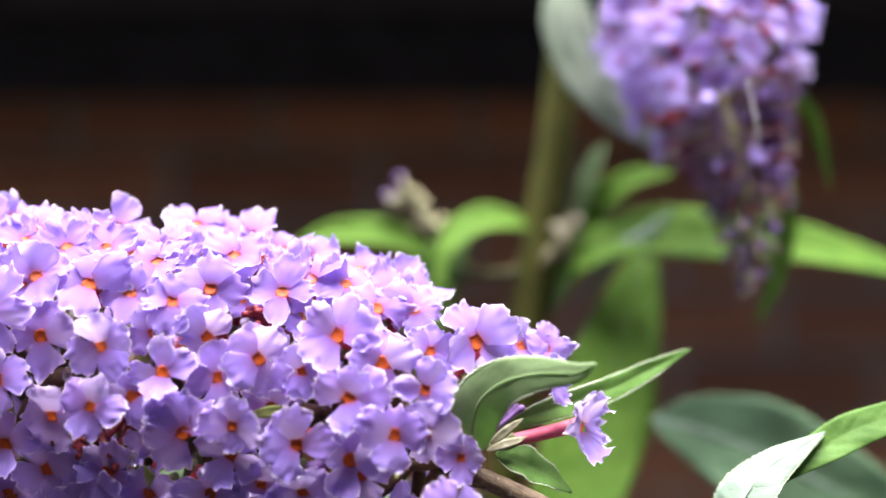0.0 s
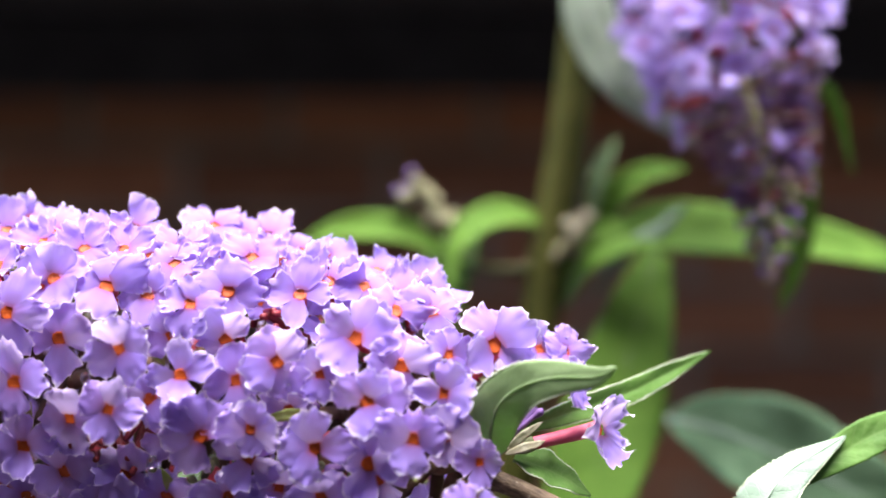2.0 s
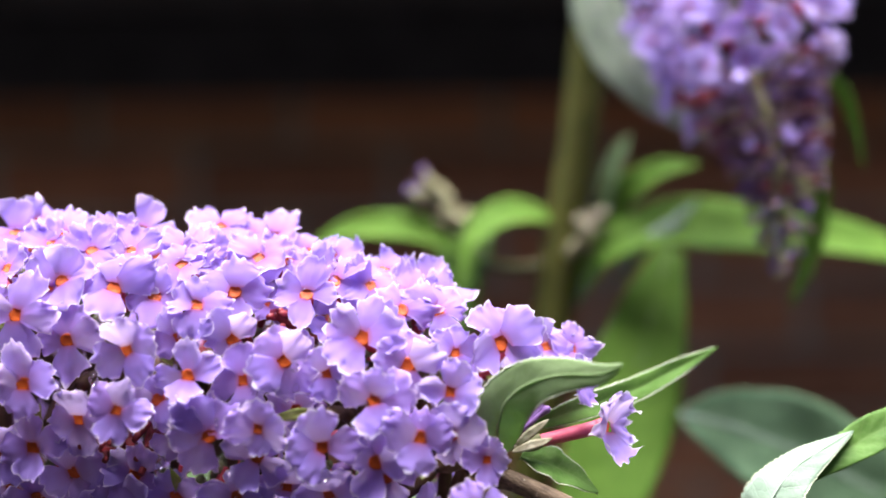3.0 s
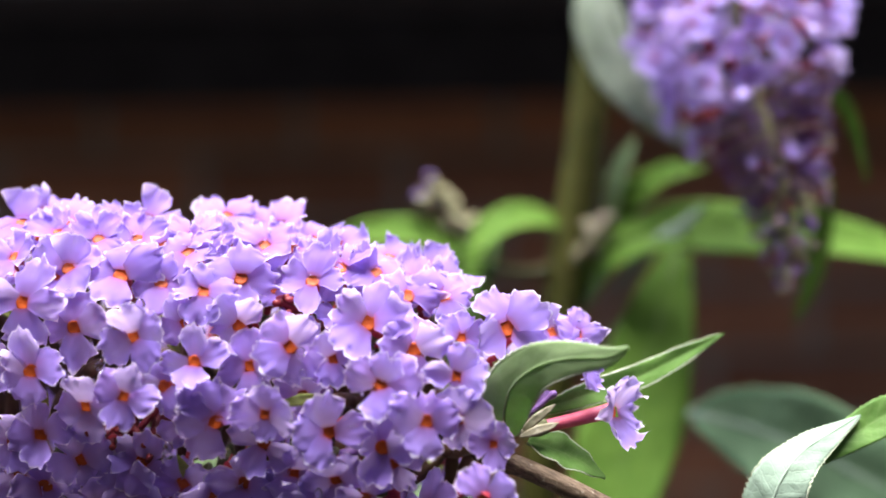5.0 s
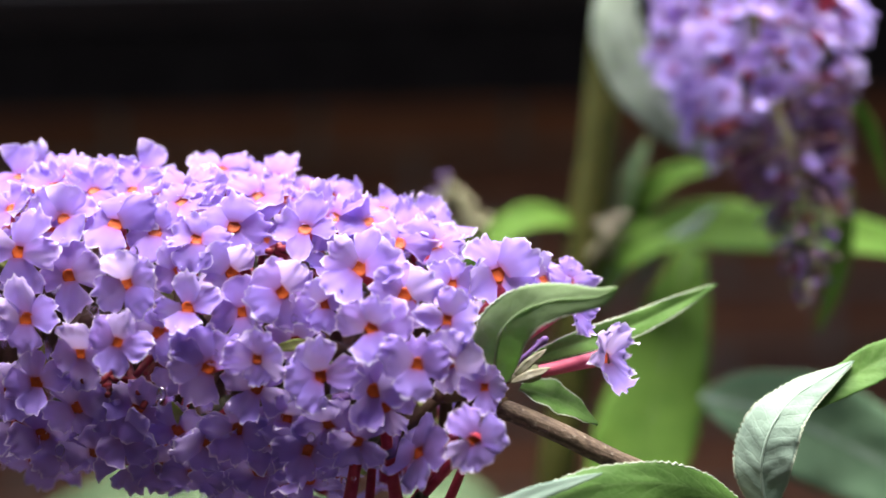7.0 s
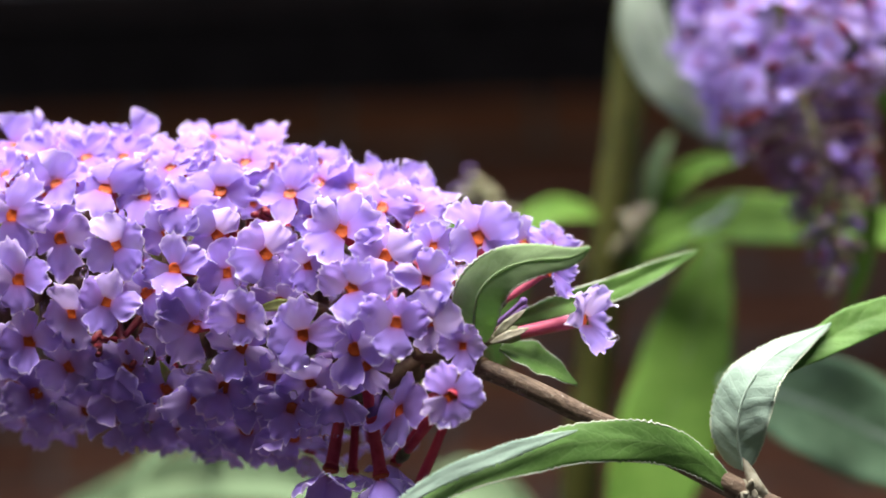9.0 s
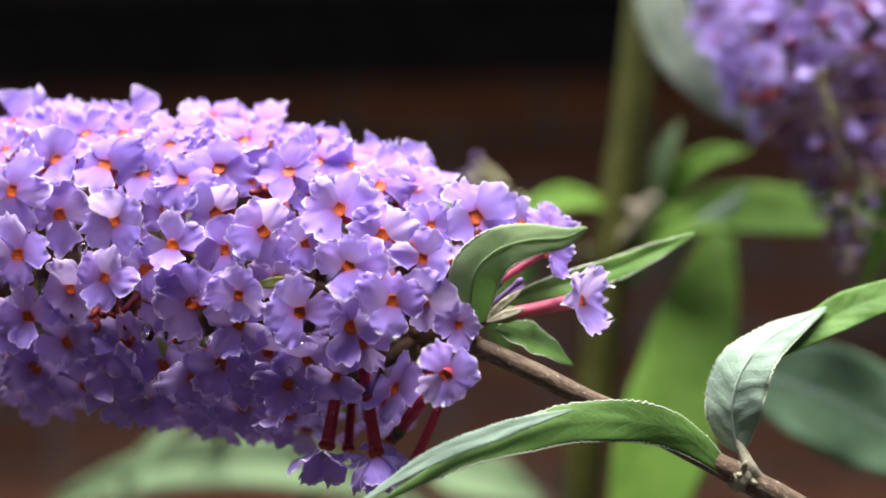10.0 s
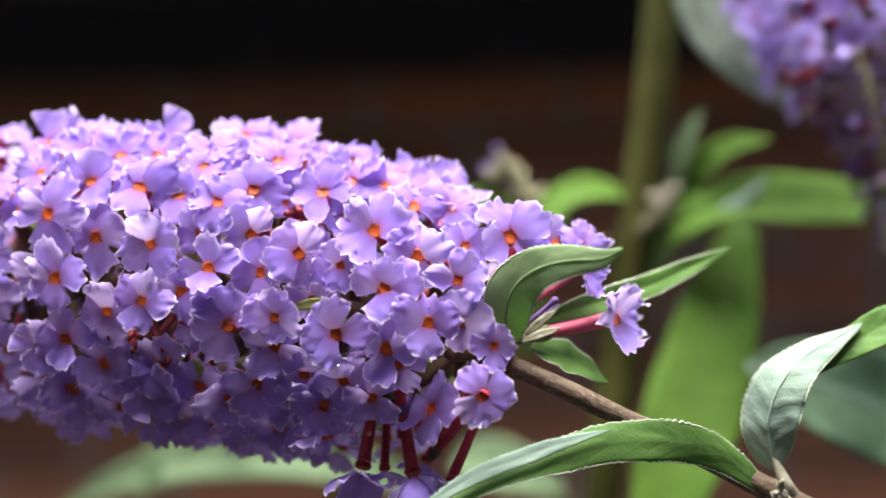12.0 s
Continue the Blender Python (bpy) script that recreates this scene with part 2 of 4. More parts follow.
def leaf_mesh(name, points, normals, half, fold=0.25, teeth=0.03, wave=0.08, shape=0.8, top=LEAF_TOP, under=LEAF_UNDER, thick=0.00022, across=7, quilt=0.012):
    """A lance-shaped, finely toothed leaf folded along its midrib: an upper and a felted lower skin with a rim between."""
    pts = spline(points, 12)
    nrm = spline(normals, 12) if len(normals) == len(points) else [Vector(normals[0])] * len(pts)
    bm = bmesh.new()
    uv = bm.loops.layers.uv.new()
    cols = 2 * across + 1
    skins = ([], [])
    last = len(pts) - 1
    for i, p in enumerate(pts):
        u = i / last
        t = (pts[min(i + 1, last)] - pts[max(i - 1, 0)]).normalized()
        n = Vector(nrm[min(i, len(nrm) - 1)])
        n = (n - t * n.dot(t)).normalized()
        side = t.cross(n)
        w = half * max(math.sin(math.pi * min(1, u ** shape)), 0.0) ** 0.85 + half * 0.03
        rows = ([], [])
        for j in range(cols):
            v = j / across - 1
            edge = abs(v) ** 6
            tooth = 1 + teeth * edge * (1 if i % 2 else -1) * (0.8 + 1.6 * noise.noise(Vector((i * 0.83, v, half * 500))))
            lift = fold * abs(v) + wave * v * v * math.sin(u * 19 + (1.3 if v > 0 else 0)) + 0.05 * noise.noise(Vector((u * 9, v * 2, half * 999)))
            bend = 0.25 * noise.noise(Vector((u * 7, v * 3, half * 777)))
            vein = -quilt * (abs(math.cos(math.pi * (u * 9 - abs(v) * 1.5 + bend))) ** 6 + 0.5 * math.exp(-(v / 0.12) ** 2)) * (1 - edge)
            q = p + side * (v * w * tooth) + n * (w * (lift + vein))
            for k, d in enumerate((thick, -thick)):
                rows[k].append(bm.verts.new(q + n * d * (1 - 0.7 * edge)))
        skins[0].append(rows[0])
        skins[1].append(rows[1])
    def quad(vs, uvs, mat):
        f = bm.faces.new(vs)
        f.material_index = mat
        for l, c in zip(f.loops, uvs):
            l[uv].uv = c
    for i in range(last):
        for j in range(cols - 1):
            c = [(i / last, j / across - 1), (i / last, (j + 1) / across - 1), ((i + 1) / last, (j + 1) / across - 1), ((i + 1) / last, j / across - 1)]
            for k, s in enumerate(skins):
                vs = [s[i][j], s[i][j + 1], s[i + 1][j + 1], s[i + 1][j]]
                quad(vs[::-1] if k == 0 else vs, c[::-1] if k == 0 else c, k)
        for j in (0, cols - 1):
            c = [(i / last, j / across - 1)] * 4
            quad([skins[0][i][j], skins[0][i + 1][j], skins[1][i + 1][j], skins[1][i][j]], c, 1)
    hems = [[(skins[0][i][j].co + skins[1][i][j].co) / 2 for i in range(1, last)] for j in (0, cols - 1)]
    bmesh.ops.recalc_face_normals(bm, faces=bm.faces)
    return mesh_of(name, bm, top, under), hems


def add_leaf(parent, points, normals, half, label="", rib=0.00026, hemmed=False, **kw):
    """A leaf under a shoot, with its raised midrib."""
    under = kw.get("under", LEAF_UNDER)
    me, hems = leaf_mesh("leaf", points, normals, half, **kw)
    ob = part("leaf", me, parent, None, label)
    for hem in hems if hemmed else ():
        part("leaf_edge", mesh_of("leaf_edge", tube_bm(hem, [0.00009, 0.00014, 0.00014, 0.00011, 0.00005], 5, 1, 0.9), FELT_GREEN), ob, None, "pale felted leaf edge")
    n = Vector(normals[0]).normalized()
    run = [Vector(p) - (Vector(normals[min(i, len(normals) - 1)]).normalized()) * 0.0003 for i, p in enumerate(points)]
    part("midrib", mesh_of("midrib", tube_bm(run, [rib, rib * 0.8, rib * 0.3], 6, 6), under), ob)
    return ob


# ---- florets ----
def petal_mesh(seed, mat=PETAL, ruffles=1.0, start=0.0008):
    """One rounded, ruffled lobe of a floret; it starts at the throat and reaches out along x."""
    r = random.Random(seed)
    bm = bmesh.new()
    uv = bm.loops.layers.uv.new()
    nu, nv = 11, 18
    length, width = 0.0051 * r.uniform(0.90, 1.10), 0.00295 * r.uniform(0.85, 1.15)
    droop, cup, twist = r.uniform(-0.20, 0.32), r.uniform(-0.26, 0.30), r.uniform(-0.22, 0.22)
    notch, crease, curl = r.uniform(-0.08, 0.20), r.uniform(-0.06, 0.06), r.uniform(-0.2, 0.6)
    lop = r.uniform(-0.25, 0.25)
    ragged = ruffles * r.choice((0.6, 0.8, 1.0, 1.3))
    off = Vector((seed * 3.1, seed * 1.7, 0))
    grid = []
    for i in range(nu + 1):
        u = i / nu
        w = width * (0.40 + 0.60 * math.sin(math.pi * 0.5 * min(1, u / 0.66)) ** 1.3)
        row = []
        for j in range(nv + 1):
            v = 2 * j / nv - 1
            round_off = 1 - 0.42 * abs(v) ** 2.2 - notch * max(0, 1 - abs(v) * 3)
            ruffle = noise.noise(off + Vector((u * 2.0, v * 2.6, 0)))
            fine = noise.noise(off + Vector((u * 4.0, v * 4.2, 4.0)))
            tiny = noise.noise(off + Vector((u * 4.0, v * 9.0, 9.0)))
            rim = max(u ** 3, abs(v) ** 4 * u)
            x = length * u * (1 - (1 - round_off) * u ** 1.5) * (1 + (0.24 * fine + 0.05 * tiny) * ragged * rim)
            y = w * (v + lop * u * (1 - v * v)) * (1 + (0.15 * fine + 0.04 * tiny) * ragged * rim)
            z = length * (-droop * u * u + cup * v * v * u + twist * v * u * u + crease * max(0, 1 - abs(v) * 2.5) * u
                          + 0.20 * ruffles * ruffle * rim + 0.08 * ruffles * fine * rim + 0.07 * abs(v) ** 5 * u + curl * 0.4 * max(0, u - 0.72) ** 1.3)
            row.append(bm.verts.new((start + x, y, z)))
        grid.append(row)
    for i in range(nu):
        for j in range(nv):
            f = bm.faces.new((grid[i][j], grid[i + 1][j], grid[i + 1][j + 1], grid[i][j + 1]))
            for l, (a, b) in zip(f.loops, ((i, j), (i + 1, j), (i + 1, j + 1), (i, j + 1))):
                rim = max(a / nu, abs(2 * b / nv - 1) * min(1, a / nu * 2.2))
                l[uv].uv = (rim, 2 * b / nv - 1)
    return mesh_of("petal", bm, mat)


def throat_mesh():
    """The orange mouth of the tube: a low ring with a hollow."""
    bm = bmesh.new()
    prof = [(0.00118, -0.0002), (0.00106, -0.00008), (0.00088, -0.00009), (0.00055, -0.00014), (0.00022, -0.00020)]
    rings = [[bm.verts.new((r * math.cos(a), r * math.sin(a), z)) for a in (math.tau * k / 10 for k in range(10))] for r, z in prof]
    for a, b in zip(rings, rings[1:]):
        for k in range(10):
            bm.faces.new((a[k], a[(k + 1) % 10], b[(k + 1) % 10], b[k]))
    bm.faces.new(rings[-1])
    return mesh_of("throat", bm, THROAT)


def tube_mesh(length, mat, bend=0.0008):
    bm = tube_bm([(0, 0, -0.0005), (bend * 0.4, 0, -length * 0.4), (bend, 0, -length * 0.8), (bend * 1.2, 0, -length)], [0.0012, 0.00085, 0.00075, 0.0007], 8, 3)
    return mesh_of("floret", bm, mat)


def calyx_mesh():
    bm = tube_bm([(0, 0, 0), (0, 0, -0.0012), (0, 0, -0.003), (0, 0, -0.0036)], [0.0010, 0.0012, 0.0008, 0.0004], 8, 2)
    return mesh_of("calyx", bm, CALYX)


PETALS = [petal_mesh(k) for k in range(28)]
RUFFLED = [petal_mesh(k, PETAL, 1.35) for k in range(60, 76)]
BLUE_PETALS = [petal_mesh(k, LIT_BLUE_PETAL, 1.2, 0.0003) for k in range(40, 56)]
THROAT_MESH, CALYX_MESH = throat_mesh(), calyx_mesh()
TUBES = [tube_mesh(length, TUBE, b) for length, b in ((0.0095, 0.0008), (0.0105, -0.0006), (0.0088, 0.0012))]
SPENT = mesh_of("spent_tube", tube_bm([(0, 0, 0), (0.0003, 0, -0.004), (0.0007, 0, -0.008), (0.0008, 0, -0.0115)], [0.0005, 0.0008, 0.0008, 0.0006], 8, 3), DARK_TUBE)
dice = random.Random(7)


def facing(place, out, spin):
    """A pose at place whose z looks along out, turned by spin degrees about it."""
    q = Vector(out).normalized().to_track_quat("Z", "Y")
    return Matrix.Translation(place) @ q.to_matrix().to_4x4() @ pose(0, 0, 0, 0, 0, spin)


def upright(place, out):
    """A pose at place whose z looks along out and whose x lies level."""
    z = Vector(out).normalized()
    x = (Vector((1, 0, 0)) - z * z.x).normalized()
    return Matrix.Translation(place) @ Matrix((x, z.cross(x), z)).transposed().to_4x4()


def add_floret(parent, place, out, spin=0.0, size=1.0, tube=None, petals=PETALS, raise_by=(-8, 30), label="", foot=None, turns=None, mouth=1.0):
    """A floret: tube, four lobes, orange throat and calyx. foot: where its tube starts, when it bends. turns: its lobes' angles, anticlockwise from the level."""
    m = (upright(place, out) if turns else facing(place, out, spin)) @ Matrix.Diagonal((size, size, size, 1))
    calyx = pose(0, 0, -0.0078)
    if foot:
        end = m.inverted() @ Vector(foot)
        calyx = facing(end * (0.82 if tube is PINK_TUBE else 1.05), -end, 0)
        tube = mesh_of("floret", tube_bm([(0, 0, -0.0005), (0, 0, -0.0014), end * 0.45 + Vector((0, 0, -0.0006)), end], [0.0013, 0.0010, 0.0009, 0.0008], 8, 5), tube)
    ob = part("floret", tube or dice.choice(TUBES), parent, m, label)
    for k in range(4):
        m = pose(0, 0, 0, 0, 0, turns[k] if turns else 90 * k + dice.uniform(-9, 9)) @ pose(0, 0, 0, 0, -dice.uniform(*raise_by), 0)
        m = m @ pose(0, 0, 0, dice.uniform(-14, 14)) @ Matrix.Diagonal((dice.uniform(0.86, 1.10), dice.choice((-1, 1)) * dice.uniform(0.85, 1.12), 1, 1))
        part("petal", dice.choice(petals), ob, m)
    part("throat", THROAT_MESH, ob, Matrix.Diagonal((mouth, mouth, 1, 1)))
    part("calyx", CALYX_MESH, ob, calyx)
    return ob


class Spike:
    """A flower spike: a curved axis with the radius of its faces at each point of it."""

    def __init__(self, points, radii):
        self.pts = spline(points, 24)
        self.run = [0.0]
        for a, b in zip(self.pts, self.pts[1:]):
            self.run.append(self.run[-1] + (b - a).length)
        self.stops = self.run[::24]
        self.radii = radii
        self.length = self.run[-1]

    def at(self, s):
        i = int(np.clip(np.searchsorted(self.run, s), 1, len(self.run) - 1))
        k = (s - self.run[i - 1]) / (self.run[i] - self.run[i - 1])
        p = self.pts[i - 1].lerp(self.pts[i], k)
        t = (self.pts[min(i + 1, len(self.pts) - 1)] - self.pts[max(i - 2, 0)]).normalized()
        f = Vector((0, -1, 0))
        f = (f - t * f.dot(t)).normalized()
        up = Vector((0, 0, 1)) if abs(t.z) < 0.8 else Vector((1, 0, 0))
        up = (up - t * up.dot(t) - f * up.dot(f)).normalized()
        return p, t, f, up, float(np.interp(s, self.stops, self.radii))

    def spot(self, s, phi, depth=0.0):
        """Place and outward direction at s along the axis and phi degrees round it (0 to the front, 90 up)."""
        p, t, f, up, r = self.at(s)
        out = math.cos(radians(phi)) * f + math.sin(radians(phi)) * up
        return p + out * (r - depth), out, t


# ---- setting ----
def box_bm(x0, x1, y0, y1, z0, z1, bevel=0.0):
    bm = bmesh.new()
    bmesh.ops.create_cube(bm, size=1.0, matrix=Matrix.LocRotScale(((x0 + x1) / 2, (y0 + y1) / 2, (z0 + z1) / 2), None, (x1 - x0, y1 - y0, z1 - z0)))
    if bevel:
        bmesh.ops.bevel(bm, geom=bm.edges[:], offset=bevel, segments=2, affect="EDGES")
    return bm


def flat(me):
    for p in me.polygons:
        p.use_smooth = False
    return me


WALL_Y, COURSE, BED = 1.43, 0.0754, 1.0320


def build_setting():
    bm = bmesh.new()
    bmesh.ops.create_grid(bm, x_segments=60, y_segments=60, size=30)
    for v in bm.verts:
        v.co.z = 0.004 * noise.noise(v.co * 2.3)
    tagged(new("ground", mesh_of("ground", bm, LOW_BOUNCE)), "unseen ground, darkened to cut bounce light on the wall", "paving", kind="structure")
    # unseen screen behind the camera, added to block low sky light
    back = tagged(new("fence_behind", flat(mesh_of("fence_behind", box_bm(-4, 4, -1.75, -1.70, -0.05, 3.4), SCREEN))), "tall dark screen, unseen, added to block low sky light", "fence", kind="structure")
    for k in range(40):
        x = -4 + 0.2 * k
        part("board", flat(mesh_of("board", box_bm(x + 0.004, x + 0.196, -1.699, -1.68, 0, 3.42, 0.004), SCREEN)), back)
    # unseen side screens, added to keep sky light from coming in sideways
    for x, n in ((-4.05, "side_wall_west"), (4.0, "side_wall_east")):
        tagged(new(n, flat(mesh_of(n, box_bm(x, x + 0.05, -1.7, 1.6, -0.05, 3.4), SCREEN))), "plain dark side screen, unseen, added to block sky light", "fence", kind="structure")
    band = tagged(new("timber_band", flat(mesh_of("timber_band", box_bm(-3.9, 3.9, WALL_Y - 0.035, WALL_Y + 0.12, 1.313, 1.402, 0.004), DARK_BOARD))), "near-black planked band above the brick wall", "cladding", kind="structure")
    for k in range(3):
        part("plank", flat(mesh_of("plank", box_bm(-3.9 + 2.6 * k, -1.302 + 2.6 * k, WALL_Y - 0.055, WALL_Y - 0.033, 1.317, 1.399, 0.004), DARK_BOARD)), band)
    # overhang out of view, added and sized to darken the upper wall
    tagged(new("eaves", flat(mesh_of("eaves", box_bm(-3.9, 3.9, 1.22, WALL_Y + 0.3, 1.403, 1.463, 0.006), DARK_BOARD))), "unseen eaves boards added to shade the upper wall", "eaves", kind="structure")


def build_bricks():
    """The brick wall: mortar bed, and bricks laid in stretcher bond."""
    wall = tagged(new("wall_north", flat(mesh_of("wall_north", box_bm(-3.9, 3.9, WALL_Y + 0.004, WALL_Y + 0.2, -0.05, 1.312), MORTAR))), "shaded red-brown brick wall with grey mortar", "wall", kind="structure")
    shapes = []
    for k in range(6):
        r = random.Random(50 + k)
        bm = box_bm(-0.1055, 0.1055, 0, 0.05, -0.0312, 0.0312, 0.003)
        for v in bm.verts:
            v.co += Vector((r.uniform(-1, 1), r.uniform(-0.6, 0.6), r.uniform(-1, 1))) * 0.0012
        shapes.append(flat(mesh_of("brick", bm, BRICK)))
    r = random.Random(3)
    rest = bmesh.new()
    first = BED - 14 * COURSE
    for row in range(18):
        z = first + (row + 0.5) * COURSE
        for k in range(-17, 18):
            x = 0.2595 + 0.2255 * k + (0.1125 if row % 2 else 0)
            m = pose(x, WALL_Y - 0.004 + r.uniform(-0.002, 0.002), z, 0, r.uniform(-0.3, 0.3), r.uniform(-0.3, 0.3))
            if abs(x) < 1.3 and z > 0.3:
                part("brick", r.choice(shapes), wall, m)
            elif abs(x) < 3.75:
                tmp = r.choice(shapes)
                base = len(rest.verts)
                rest.from_mesh(tmp)
                rest.verts.ensure_lookup_table()
                for v in rest.verts[base:]:
                    v.co = m @ v.co
    tagged(part("far_bricks", flat(mesh_of("far_bricks", rest, BRICK)), wall), kind="stuff")


# ---- the flowering branch in front ----
FRONT = thing("flowering_branch", "arching lilac butterfly bush flower spike with green leaves on brown twig", "flower branch")
AXIS = [(0.0054, 0.2040, 1.1139), (-0.0060, 0.2140, 1.1175), (-0.0235, 0.2200, 1.1223),
    (-0.0433, 0.2220, 1.1262), (-0.0632, 0.2230, 1.1285), (-0.0838, 0.2250, 1.1301),
    (-0.1105, 0.2280, 1.1324), (-0.1364, 0.2320, 1.1343)]
front_spike = Spike(AXIS, [0.016, 0.0238, 0.0251, 0.0267, 0.0262, 0.025, 0.0236, 0.016])
taken = []


FLAT, CUPPED, DOMED = (-14, 28), (-14, 24), (-6, 26)


def bloom(s, phi, lift, nx, nz, size, turns, raise_by):
    """An open floret on the front spike, lift millimetres off its skin, looking towards nx (along the yard) and nz (up); turns are its lobes' angles."""
    place, _, _ = front_spike.spot(s, phi, -lift / 1000)
    out = Vector((nx, -math.sqrt(max(0.05, 1 - nx * nx - nz * nz)), nz))
    add_floret(FRONT, place, out, 0.0, size, petals=RUFFLED if raise_by == CUPPED else PETALS, raise_by=raise_by, turns=turns)
    taken.append(place)


def front_florets():
    bloom(0.0641, 17, -0.3, 0, 0.1, 1.05, (20, 108, 208, 305), FLAT)
    bloom(0.0785, 2, -0.1, 0, 0.05, 1.05, (15, 100, 175, 265), FLAT)
    bloom(0.0737, 19, -1.9, 0, -0.1, 1.02, (15, 90, 175, 275), FLAT)
    bloom(0.0643, -3, 0.6, 0, 0.0283333, 0.93, (-10, 68, 155, 255), FLAT)
    bloom(0.0707, -9, -1.8, -0.1, -0.0875, 1.02, (10, 95, 190, 268), FLAT)
    bloom(0.0586, 1, -2.4, 0, -0.0108333, 0.87, (-50, 95, 185, 270), FLAT)
    bloom(0.0537, 11, -0.7, 0.05, 0.1, 0.94, (20, 85, 195, 260), FLAT)
    bloom(0.0493, -8, -0.3, 0, 0.0416667, 1.07, (40, 115, 165, 245), FLAT)
    bloom(0.0454, 13, -1.4, 0, 0, 0.91, (10, 95, 180, 280), FLAT)
    bloom(0.0401, -2, 0.5, 0, 0.00416667, 0.90, (-10, 80, 175, 265), FLAT)
    bloom(0.0385, 22, 0.3, 0, 0.1, 1.08, (45, 130, 215, 300), FLAT)
    bloom(0.0300, 23, -1.9, -0.1, 0, 0.84, (20, 115, 200, 270), FLAT)
    bloom(0.0153, 18, 0.2, 0, 0.0966667, 1.03, (20, 70, 155, 280), FLAT)
    bloom(0.0259, 39, 0.2, 0, 0.25, 1.16, (5, 60, 150, 230), FLAT)
    bloom(0.0126, 37, -0.3, 0.05, 0.15, 1.12, (25, 75, 150, 265), FLAT)
    bloom(0.0033, 39, 0.5, 0.1, 0.1, 0.97, (-8, 75, 175, 275), FLAT)
    bloom(0.0027, 12, 1.3, 0, 0.045, 0.99, (5, 85, 165, 260), FLAT)
    bloom(0.0020, 22, -3.3, 0.1, -0.155, 1.04, (10, 95, 180, 275), FLAT)
    bloom(0.0086, -6, -0.1, 0, -0.0933333, 1.03, (10, 70, 155, 250), FLAT)
    bloom(0.0256, -4, -0.6, 0, -0.0725, 1.00, (5, 105, 180, 238), FLAT)
    bloom(0.0397, -14, -1.3, 0, -0.34, 0.94, (-30, 50, 140, 230), FLAT)
    bloom(0.0772, -21, -0.7, 0, -0.129167, 1.02, (15, 100, 185, 265), FLAT)
    bloom(0.0718, -32, -1.8, -0.1, -0.35, 0.96, (20, 110, 200, 290), FLAT)
    bloom(0.0814, 26, -0.1, -0.1, 0.15, 1.10, (-5, 78, 165, 270), FLAT)
    bloom(0.0763, 41, -0.1, 0, 0.5, 1.04, (40, 80, 145, 300), FLAT)
    bloom(0.0683, 39, 0.2, 0, 0.4, 1.18, (20, 82, 160, 255), FLAT)
    bloom(0.0623, 39, -1.1, 0.3, 0.5, 0.96, (-10, 80, 165, 260), FLAT)
    bloom(0.0643, 59, -1.0, 0, 0.65, 0.92, (-55, 35, 125, 215), FLAT)
    bloom(0.0505, 44, 0.2, 0, 0.4, 1.00, (5, 85, 165, 270), FLAT)
    bloom(0.0489, 27, -1.4, 0, 0, 0.95, (50, 135, 190, 290), FLAT)
    bloom(0.0574, 26, -3.1, 0, 0.1, 0.85, (30, 120, 210, 300), FLAT)
    bloom(0.0549, 36, -0.1, 0.2, 0.4, 0.92, (5, 70, 165, 265), FLAT)
    bloom(0.0394, 52, -0.2, 0, 0.55, 0.98, (15, 75, 165, 260), FLAT)
    bloom(0.0229, 60, -0.1, 0.2, 0.5, 1.01, (5, 60, 150, 250), FLAT)
    bloom(0.0180, 72, -0.6, 0.2, 0.5, 1.03, (20, 70, 160, 290), FLAT)
    bloom(0.0092, 60, -1.2, 0.15, 0.25, 0.90, (5, 95, 150, 290), FLAT)
    bloom(0.0892, 71, -0.0, 0, 0.8, 1.08, (85, 186, 254, 357), DOMED)
    bloom(0.0876, 83, 0.7, -0.2, 0.65, 0.90, (41, 116, 222, 304), CUPPED)
    bloom(0.0802, 69, -0.1, 0.1, 0.8, 1.10, (80, 169, 268, 362), DOMED)
    bloom(0.0726, 67, -0.0, -0.1, 0.8, 1.02, (44, 133, 205, 305), DOMED)
    bloom(0.0696, 80, -0.0, 0.05, 0.8, 1.08, (74, 157, 234, 333), DOMED)
    bloom(0.0608, 65, -0.2, 0.05, 0.8, 0.98, (44, 145, 220, 307), DOMED)
    bloom(0.0578, 86, 1.3, 0, 0.8, 1.13, (50, 147, 228, 311), DOMED)
    bloom(0.0537, 88, 1.0, 0.1, 0.8, 0.94, (83, 177, 263, 346), DOMED)
    bloom(0.0498, 88, 1.5, 0.1, 0.8, 1.02, (68, 144, 241, 329), DOMED)
    bloom(0.0439, 88, 0.5, 0, 0.8, 0.94, (8, 116, 204, 282), DOMED)
    bloom(0.0400, 88, 0.9, 0.1, 0.8, 0.98, (55, 166, 247, 344), DOMED)
    bloom(0.0344, 81, -0.0, 0.1, 0.8, 0.92, (21, 111, 216, 293), DOMED)
    bloom(0.0317, 89, 1.1, 0.1, 0.8, 1.01, (55, 144, 222, 310), DOMED)
    bloom(0.0251, 90, 0.9, 0.2, 0.8, 1.12, (63, 160, 261, 352), DOMED)
    bloom(0.0208, 90, 0.4, 0.25, 0.8, 0.88, (10, 117, 203, 284), DOMED)
    bloom(0.0844, 58, -0.2, -0.1, 0.65, 0.97, (35, 140, 226, 320), CUPPED)
    bloom(0.0810, 61, -0.1, 0, 0.7, 0.94, (11, 94, 187, 273), CUPPED)
    bloom(0.0743, 58, -0.2, 0.1, 0.65, 0.89, (58, 149, 226, 320), CUPPED)
    bloom(0.0684, 59, -0.1, 0.1, 0.6, 0.93, (3, 96, 177, 280), CUPPED)
